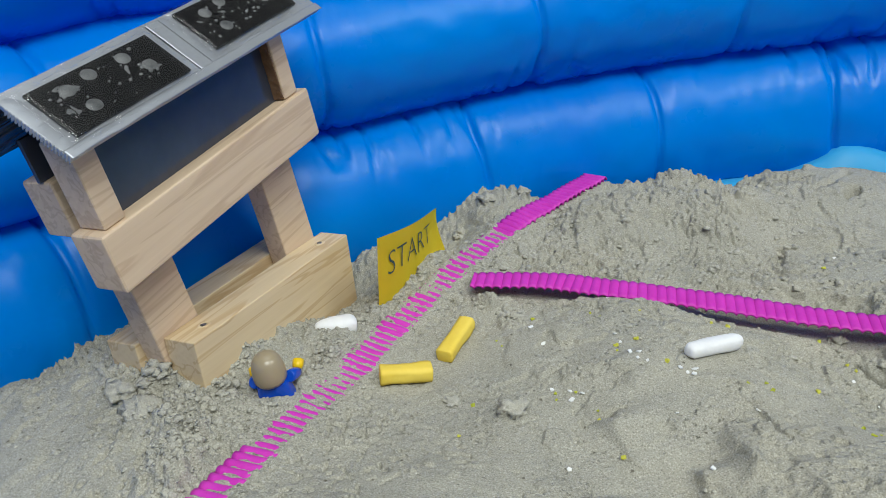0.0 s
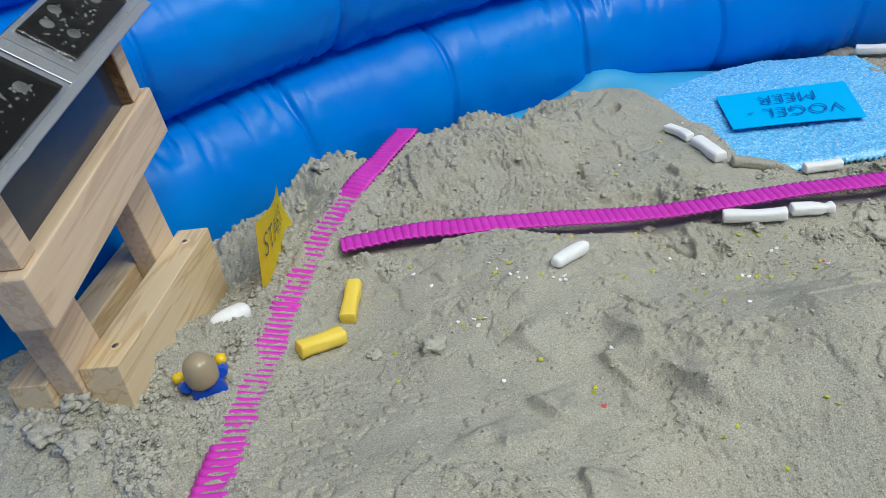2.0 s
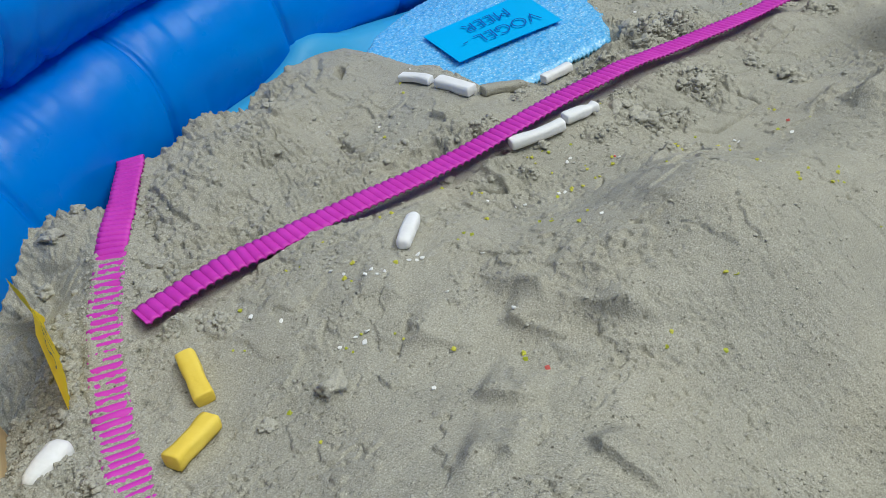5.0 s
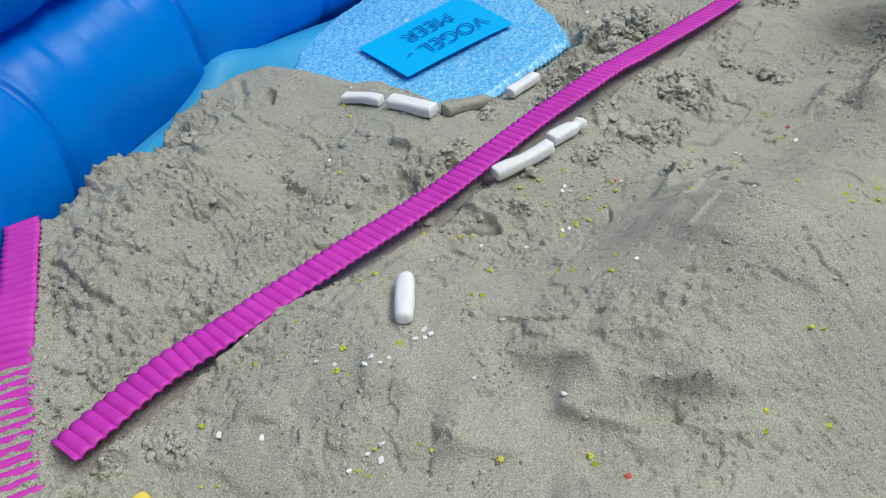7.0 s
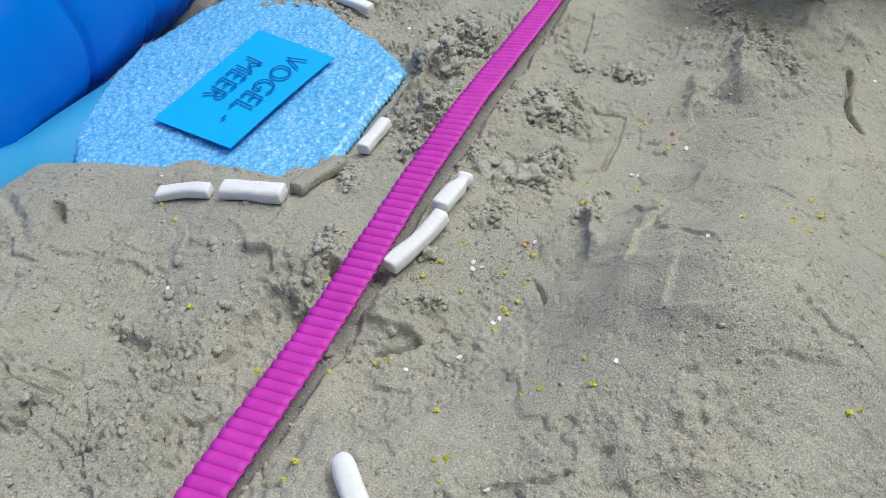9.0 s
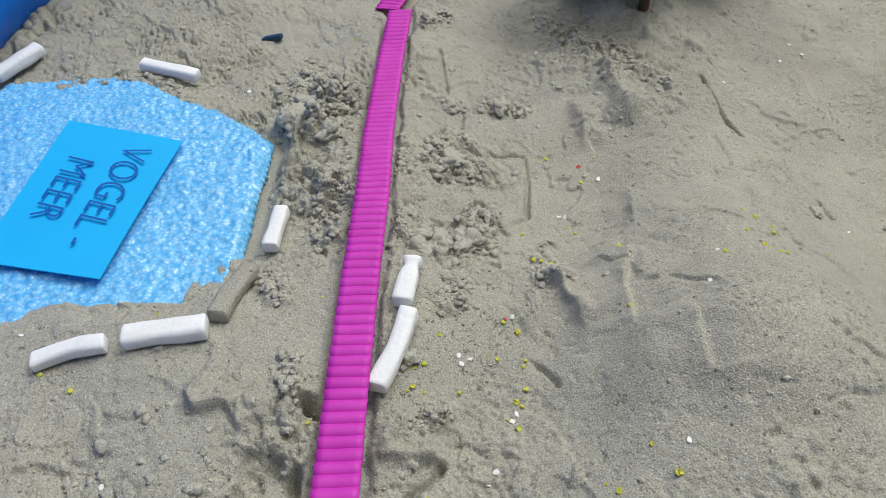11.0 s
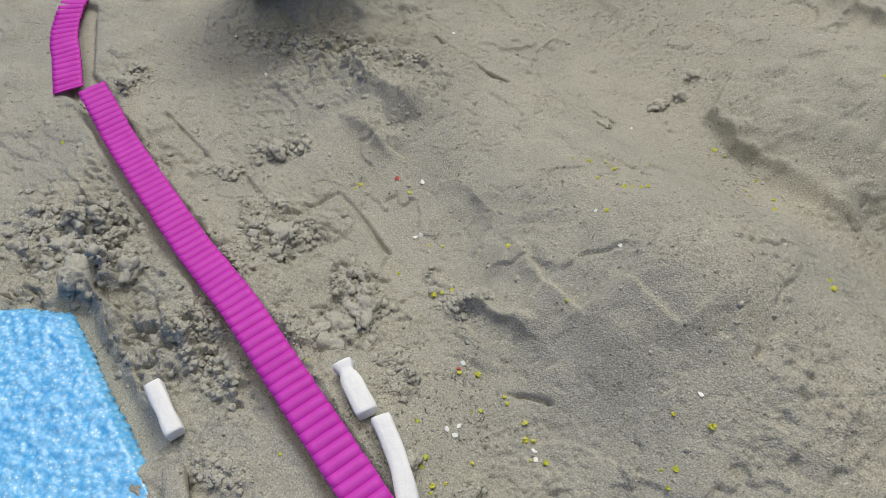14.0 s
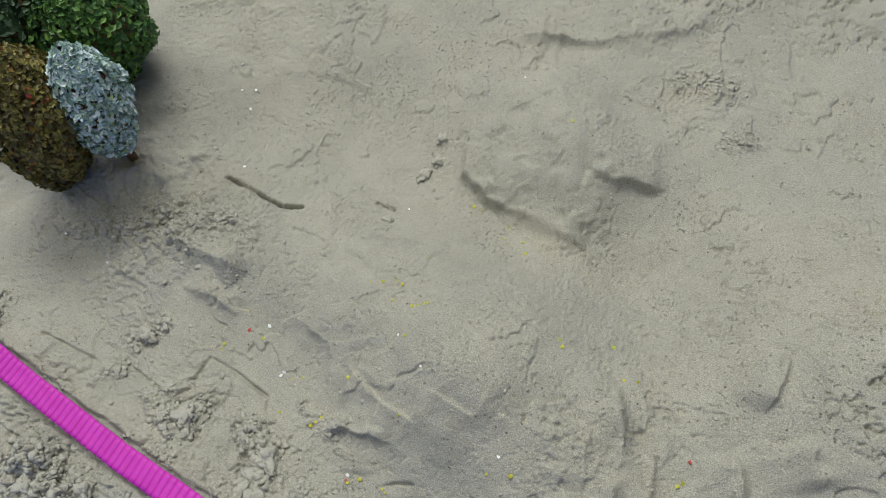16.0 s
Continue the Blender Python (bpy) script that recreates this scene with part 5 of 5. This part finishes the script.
# ---------------------------------------------------------------- shrubs
def shrub(x, y, radius, height, leaf, count, material, label, seed, pointed=0.3, lean=(0, 0), lift=0.0):
    rnd = random.Random(seed)
    base = top(x, y)
    thing = tagged(new("model_shrub"), label, "shrub", group="model shrubs")
    thing.location = (x, y, base)
    bm = bmesh.new()
    bmesh.ops.create_cone(bm, cap_ends=True, segments=10, radius1=0.0028, radius2=0.0014, depth=height * 0.7)
    stem = part("trunk", bm, BARK, thing, "thin brown stem")
    stem.location = (0, 0, height * 0.33)
    foot = 0.004 + lift
    verts, faces = [], []

    def profile(f):
        return radius * math.sin(math.pi * min(1.0, f * 0.93 + 0.05)) ** (0.55 + pointed * f)

    for k in range(count):
        f = rnd.random() ** 0.9
        a = rnd.uniform(0, 2 * math.pi)
        lump = 1 + 0.12 * math.sin(3 * a + seed) * math.sin(5 * f + 2) + 0.07 * math.sin(7 * a + 9 * f)
        r = profile(f) * lump * (1 - 0.28 * rnd.random() ** 2)
        c = Vector((r * math.cos(a) + lean[0] * f, r * math.sin(a) + lean[1] * f, foot + height * f))
        out = Vector((math.cos(a), math.sin(a), 1.6 * (f - 0.35))).normalized()
        out = (out + Vector((rnd.gauss(0, 0.45), rnd.gauss(0, 0.45), rnd.gauss(0, 0.45)))).normalized()
        across = out.cross(Vector((rnd.gauss(0, 1), rnd.gauss(0, 1), rnd.gauss(0, 1)))).normalized()
        along = across.cross(out).normalized()
        s = leaf * rnd.uniform(0.6, 1.3)
        n = len(verts)
        verts += [c - along * s, c + across * s * 0.62 + out * s * 0.25, c + along * s + out * s * 0.15, c - across * s * 0.62 + out * s * 0.25, c + out * s * 0.05]
        faces += [(n, n + 1, n + 4), (n + 1, n + 2, n + 4), (n + 2, n + 3, n + 4), (n + 3, n, n + 4)]
    me = bpy.data.meshes.new("crown")
    me.from_pydata([tuple(v) for v in verts], [], faces)
    link_mesh("crown", me, material, thing)
    # dark twiggy inside that the leaves sit on
    bm = bmesh.new()
    bmesh.ops.create_icosphere(bm, subdivisions=3, radius=1)
    for v in bm.verts:
        f = v.co.z * 0.5 + 0.5
        q = profile(f) * 0.74 * (1 + 0.25 * noise.noise(v.co * 3 + Vector((seed, 0, 0))))
        h = math.hypot(v.co.x, v.co.y) or 1
        v.co = Vector((v.co.x / h * q + lean[0] * f, v.co.y / h * q + lean[1] * f, foot + 0.001 + height * (0.04 + 0.9 * f)))
    part("twig_core", bm, BARK, thing, "dark twiggy inside")


def shrubs():
    brown = leaf_material("brown_green_leaf", [(0.0, (0.06, 0.045, 0.012)), (0.4, (0.13, 0.11, 0.025)), (0.75, (0.22, 0.19, 0.04)), (0.96, (0.32, 0.27, 0.06)), (1.0, (0.36, 0.04, 0.02))])
    pale = leaf_material("pale_blue_leaf", [(0.0, (0.14, 0.26, 0.18)), (0.35, (0.36, 0.50, 0.48)), (0.7, (0.58, 0.70, 0.72)), (0.9, (0.78, 0.86, 0.86)), (1.0, (0.26, 0.42, 0.12))])
    green = leaf_material("green_leaf", [(0.0, (0.015, 0.05, 0.01)), (0.5, (0.04, 0.12, 0.02)), (1.0, (0.13, 0.25, 0.04))])
    dark = leaf_material("dark_green_leaf", [(0.0, (0.006, 0.02, 0.006)), (0.6, (0.02, 0.06, 0.018)), (1.0, (0.06, 0.11, 0.05))])
    shrub(0.408, 0.119, 0.0255, 0.096, 0.0017, 9000, brown, "brown-green bushy model shrub standing in sand", 3, 0.5, (-0.006, -0.018))
    shrub(0.380, 0.099, 0.0185, 0.074, 0.0019, 4200, pale, "pale blue egg-shaped model shrub standing in sand", 5, 0.2, (-0.004, -0.012), 0.009)
    shrub(0.412, 0.046, 0.033, 0.066, 0.0023, 4800, green, "bright green model shrub behind the pale one", 7, 0.3)
    shrub(0.452, 0.060, 0.034, 0.080, 0.0028, 4200, dark, "dark green needle-like model shrub", 9, 0.6)


# ---------------------------------------------------------------- crumbs, clods and scattered flecks
def crumb_shape(rnd, flat=0.75, levels=1):
    """An uneven, angular crumb of sand."""
    bm = bmesh.new()
    bmesh.ops.create_icosphere(bm, subdivisions=levels, radius=1)
    off = Vector((rnd.uniform(-50, 50), rnd.uniform(-50, 50), rnd.uniform(-50, 50)))
    jag = 0.30 if levels < 3 else 0.0
    for v in bm.verts:
        k = 1 + 0.7 * noise.noise(v.co * 1.2 + off) + rnd.uniform(-jag, jag)
        if levels > 2:
            k += 0.30 * noise.noise(v.co * 2.6 + off) + 0.26 * noise.noise(v.co * 6 + off) + 0.18 * noise.noise(v.co * 13 + off)
        v.co = Vector((v.co.x * k, v.co.y * k, v.co.z * k * flat))
    return bm


def sand_crumbs():
    rnd = random.Random(12)
    kinds = []
    for k in range(24):
        bm = crumb_shape(rnd, 0.6, 2 if k < 12 else 1)
        bm.verts.ensure_lookup_table()
        kinds.append((np.array([v.co[:] for v in bm.verts]), np.array([[v.index for v in f.verts] for f in bm.faces])))
        bm.free()
    verts, faces, n = [], [], 0
    spots = []
    weights = [w * r * r for _, _, r, w in ROUGH]
    for _ in range(8000):
        a, b, r, w = rnd.choices(ROUGH, weights)[0]
        x, y = rnd.gauss(a, r * 0.95), rnd.gauss(b, r * 0.95)
        if noise.noise(Vector((x * 70, y * 70, 3.0))) > -0.05:
            spots.append((x, y, 0.0004 + 0.0014 * rnd.random() ** 6))
    for pts, reach, height in HEAPS:
        run = sum(math.dist(p, q) for p, q in zip(pts, pts[1:]))
        for _ in range(int((run + reach) * reach / 1.0e-6)):
            p, q = rnd.choice(list(zip(pts, pts[1:])))
            t = rnd.random()
            spots.append((p[0] + (q[0] - p[0]) * t + rnd.gauss(0, reach * 0.48), p[1] + (q[1] - p[1]) * t + rnd.gauss(0, reach * 0.48), 0.0005 + height * 0.34 * rnd.random() ** 4))
    for _ in range(7000):
        x, y = rnd.uniform(-0.15, 0.50), rnd.uniform(-0.1, 0.42)
        if noise.noise(Vector((x * 34, y * 34, 8.0))) > -0.12:
            spots.append((x, y, 0.0003 + 0.0007 * rnd.random() ** 5))
    for _ in range(2600):                       # along both sides of the half-buried strip
        (ax, ay), (bx, by) = rnd.choice(list(zip(TRACK[:7], TRACK[1:8])))
        t, off = rnd.random(), rnd.choice((-1, 1)) * (0.0035 + abs(rnd.gauss(0, 0.0048)))
        run = math.dist((ax, ay), (bx, by))
        spots.append((ax + (bx - ax) * t - (by - ay) / run * off, ay + (by - ay) * t + (bx - ax) / run * off, 0.0003 + 0.0006 * rnd.random() ** 4))
    lake = LAKE
    for x, y, s in spots:
        if math.hypot(x - POOL[0], y - POOL[1]) > 0.49 or bool(inside(np.array(x), np.array(y), lake)) or float(line_distance(np.array(x), np.array(y), TRACK)) < (0.008 if s > 0.0008 else 0.0045) or float(line_distance(np.array(x), np.array(y), BED)) < (0.0075 if s > 0.0010 else 0.0062):
            continue
        z = top(x, y)
        if z < -0.03:
            continue
        v, f = rnd.choice(kinds[:12] if s > 0.0007 else kinds[12:])
        t = rnd.uniform(0, 6.28)
        c, q = math.cos(t), math.sin(t)
        p = v * s
        verts.append(np.stack([x + p[:, 0] * c - p[:, 1] * q, y + p[:, 0] * q + p[:, 1] * c, z + p[:, 2] - s * 0.12], 1))
        faces.append(f + n)
        n += len(v)
    me = bpy.data.meshes.new("sand_crumbs")
    me.from_pydata(np.concatenate(verts).tolist(), [], np.concatenate(faces).tolist())
    me.shade_smooth()
    tagged(link_mesh("sand_crumbs", me, DRY_SAND), "loose crumbs of damp sand on the surface", "sand crumbs", kind="stuff")


def clods():
    rnd = random.Random(5)
    places = ((0.018, 0.2335, 0.0062), (0.238, 0.230, 0.0060), (0.241, 0.240, 0.0068), (0.244, 0.248, 0.0050), (0.287, 0.224, 0.0055), (0.282, 0.232, 0.0045),
              (0.328, 0.191, 0.0050), (0.333, 0.213, 0.0045), (0.328, 0.282, 0.0075), (0.350, 0.277, 0.0060), (0.344, 0.290, 0.0050), (0.317, 0.270, 0.0055),
              (0.2205, 0.0590, 0.0052), (0.2148, 0.0500, 0.0038), (0.2170, 0.0360, 0.0036), (0.228, 0.096, 0.0030), (0.416, 0.205, 0.0040), (-0.106, 0.226, 0.0085), (-0.116, 0.236, 0.0070),
              (-0.096, 0.221, 0.0050), (0.012, 0.385, 0.0050), (-0.004, 0.378, 0.0040), (0.030, 0.400, 0.0040), (0.245, 0.244, 0.0040), (0.190, 0.262, 0.0045),
              (0.238, 0.2475, 0.0055), (0.146, 0.287, 0.0040), (-0.003, 0.243, 0.0032), (0.062, 0.398, 0.0030), (0.118, 0.412, 0.0030), (0.150, 0.412, 0.0030), (0.424, 0.222, 0.0030), (0.4265, 0.2195, 0.0026))
    kinds = {}
    for x, y, s in places:
        size = round(s * 1000) / 1000
        if size not in kinds:
            bm = crumb_shape(rnd, 0.7, 4)
            bmesh.ops.scale(bm, vec=(size * 0.85, size * rnd.uniform(0.65, 0.95), size * 0.75), verts=bm.verts[:])
            me = bpy.data.meshes.new("sand_clod")
            bm.to_mesh(me)
            bm.free()
            me.shade_smooth()
            me.materials.append(DRY_SAND)
            kinds[size] = me
        ob = new("sand_clod", kinds[size])
        ob.matrix_world = pose(x, y, top(x, y) + s * 0.10, rnd.uniform(-15, 15), rnd.uniform(-15, 15), rnd.uniform(0, 360))
        tagged(ob, "rounded clod of damp sand lying on the surface", "sand clod", group="sand clods")


def flecks():
    rnd = random.Random(8)
    green = ((0.223, 0.208), (0.225, 0.210), (0.198, 0.229), (0.182, 0.227), (0.180, 0.228), (0.185, 0.235), (0.172, 0.230), (0.169, 0.234), (0.164, 0.238), (0.160, 0.236), (0.177, 0.249), (0.179, 0.259),
        (0.133, 0.222), (0.130, 0.220), (0.138, 0.208), (0.128, 0.206), (0.182, 0.195), (0.279, 0.165), (0.267, 0.176), (0.286, 0.184), (0.244, 0.191), (0.239, 0.189), (0.192, 0.146), (0.212, 0.136),
        (0.205, 0.134), (0.203, 0.145), (0.187, 0.073), (0.182, 0.074), (0.166, 0.088), (0.163, 0.091), (0.165, 0.081), (0.155, 0.088), (0.152, 0.095), (0.121, 0.147), (0.146, 0.023), (0.405, 0.245),
        (0.238, 0.256), (0.221, 0.283), (0.212, 0.185), (0.286, 0.187), (0.244, 0.208), (0.221, 0.205), (0.190, 0.145), (0.187, 0.144), (0.197, 0.115), (0.187, 0.237), (0.197, 0.250), (0.218, 0.137),
        (0.207, 0.132), (0.188, 0.257))
    more = ((0.181, 0.262), (0.178, 0.291), (0.174, 0.293), (0.145, 0.266), (0.138, 0.283), (0.139, 0.307), (0.160, 0.336), (0.213, 0.370), (0.204, 0.360), (0.158, 0.300), (0.193, 0.226), (0.187, 0.260),
        (0.180, 0.264), (0.167, 0.233), (0.146, 0.268), (0.124, 0.248), (0.105, 0.245), (0.098, 0.242), (0.185, 0.143), (0.202, 0.135), (0.190, 0.161), (0.123, 0.144), (0.092, 0.153), (0.086, 0.152),
        (0.099, 0.138), (0.062, 0.190), (0.060, 0.188), (0.051, 0.210), (0.015, 0.275), (0.046, 0.231), (0.040, 0.241), (0.033, 0.242), (0.070, 0.288), (0.065, 0.267), (0.057, 0.260), (0.057, 0.264),
        (0.073, 0.252), (0.051, 0.290), (0.028, 0.292), (0.096, 0.281), (0.102, 0.280), (0.004, 0.241), (0.033, 0.239), (0.046, 0.227), (0.144, 0.271), (0.106, 0.242), (0.129, 0.225), (0.013, 0.279),
        (0.054, 0.285), (0.000, 0.222), (0.231, 0.318), (0.229, 0.336))
    white = ((0.401, 0.151), (0.370, 0.160), (0.266, 0.169), (0.251, 0.191), (0.221, 0.084), (0.194, 0.161), (0.187, 0.243), (0.186, 0.246), (0.165, 0.235), (0.163, 0.237), (0.199, 0.226), (0.135, 0.200),
        (0.319, 0.085), (0.180, -0.007), (0.370, 0.301), (0.189, 0.246), (0.149, 0.246), (0.170, 0.349), (0.334, 0.046), (0.336, 0.033), (0.233, 0.379), (0.178, 0.173), (0.142, 0.261), (0.098, 0.231),
        (0.071, 0.227), (0.250, 0.189), (0.059, 0.300), (0.058, 0.272), (0.064, 0.256), (0.061, 0.256), (0.082, 0.249), (0.077, 0.249), (0.042, 0.240), (0.038, 0.242), (0.032, 0.244), (0.031, 0.272),
        (0.027, 0.284), (0.076, 0.202), (0.059, 0.266), (0.063, 0.252), (0.066, 0.251), (0.038, 0.238), (0.079, 0.247), (0.081, 0.246), (0.034, 0.205), (0.146, 0.249), (0.349, 0.020), (0.343, 0.036))
    red = ((0.275, 0.174), (0.059, 0.179), (0.199, 0.228))

    def chip(material, curl):
        bm = bmesh.new()
        n = rnd.choice((4, 5, 6))
        ring = [bm.verts.new((math.cos(2 * math.pi * i / n) * rnd.uniform(0.75, 1.1), math.sin(2 * math.pi * i / n) * rnd.uniform(0.6, 1.0), rnd.uniform(-curl, curl))) for i in range(n)]
        lower = [bm.verts.new((v.co.x, v.co.y, v.co.z - 0.35)) for v in ring]
        bm.faces.new(ring)
        bm.faces.new(lower[::-1])
        for i in range(n):
            bm.faces.new((ring[i], lower[i], lower[(i + 1) % n], ring[(i + 1) % n]))
        me = bpy.data.meshes.new("chip")
        bm.normal_update()
        bm.to_mesh(me)
        bm.free()
        me.materials.append(material)
        return me

    def tuft():
        bm = bmesh.new()
        bmesh.ops.create_icosphere(bm, subdivisions=2, radius=0.8)
        off = Vector((rnd.uniform(-50, 50), rnd.uniform(-50, 50), 0))
        for v in bm.verts:
            k = 1 + 1.1 * noise.noise(v.co * 1.9 + off)
            v.co = Vector((v.co.x * k, v.co.y * k, v.co.z * k * 0.6))
        me = bpy.data.meshes.new("tuft")
        bm.to_mesh(me)
        bm.free()
        me.materials.append(FLECK_GREEN)
        return me

    for name, spots, kinds, label, group, low, high in (
        ("green_fleck", green + more, [chip(FLECK_GREEN, 0.3) for _ in range(4)] + [tuft() for _ in range(4)], "tiny yellow-green scatter flake lying on sand", "green flecks", 0.0006, 0.0012),
        ("white_fleck", white, [chip(FLECK_WHITE, 0.2) for _ in range(5)], "tiny white paper chip lying on sand", "white flecks", 0.0008, 0.0013),
        ("red_fleck", red, [chip(FLECK_RED, 0.2)], "tiny red chip lying on sand", "red flecks", 0.0008, 0.0012),
    ):
        for x, y in spots:
            s = rnd.uniform(low, high)
            ob = new(name, rnd.choice(kinds))
            ob.matrix_world = pose(x, y, max(top(x, y), 0.0135 if 0.222 < x < 0.24 and y > 0.315 else -1) + s * 0.4, rnd.uniform(-25, 25), rnd.uniform(-25, 25), rnd.uniform(0, 360)) @ Matrix.Diagonal((s, s, s, 1))
            tagged(ob, label, "fleck", group=group)
    ob = new("green_fleck", tuft())
    ob.matrix_world = pose(0.0590, 0.3045, 0.0405) @ Matrix.Diagonal((0.0016, 0.0016, 0.0016, 1))
    tagged(ob, "yellow-green sponge flake lying on the magenta strip", "fleck", group="green flecks")
    bm = bmesh.new()
    box(bm, -0.005, 0.005, -0.0016, 0.0016, -0.0012, 0.0012, 0.0005)
    for v in bm.verts:
        v.co.y += 0.0012 * math.sin(v.co.x * 300)
    scrap = part("navy_scrap", bm, NAVY_BIT, smooth=True)
    scrap.matrix_world = pose(0.4195, 0.2865, top(0.4195, 0.2865) + 0.001, 0, 8, 60)
    tagged(scrap, "small dark navy plastic scrap half buried in sand", "scrap")


foam_sheet()
lake_card()
start_sign()
strips()
clay_pieces()
wooden_house()
toy_figure()
shrubs()
clods()
flecks()
sand_crumbs()
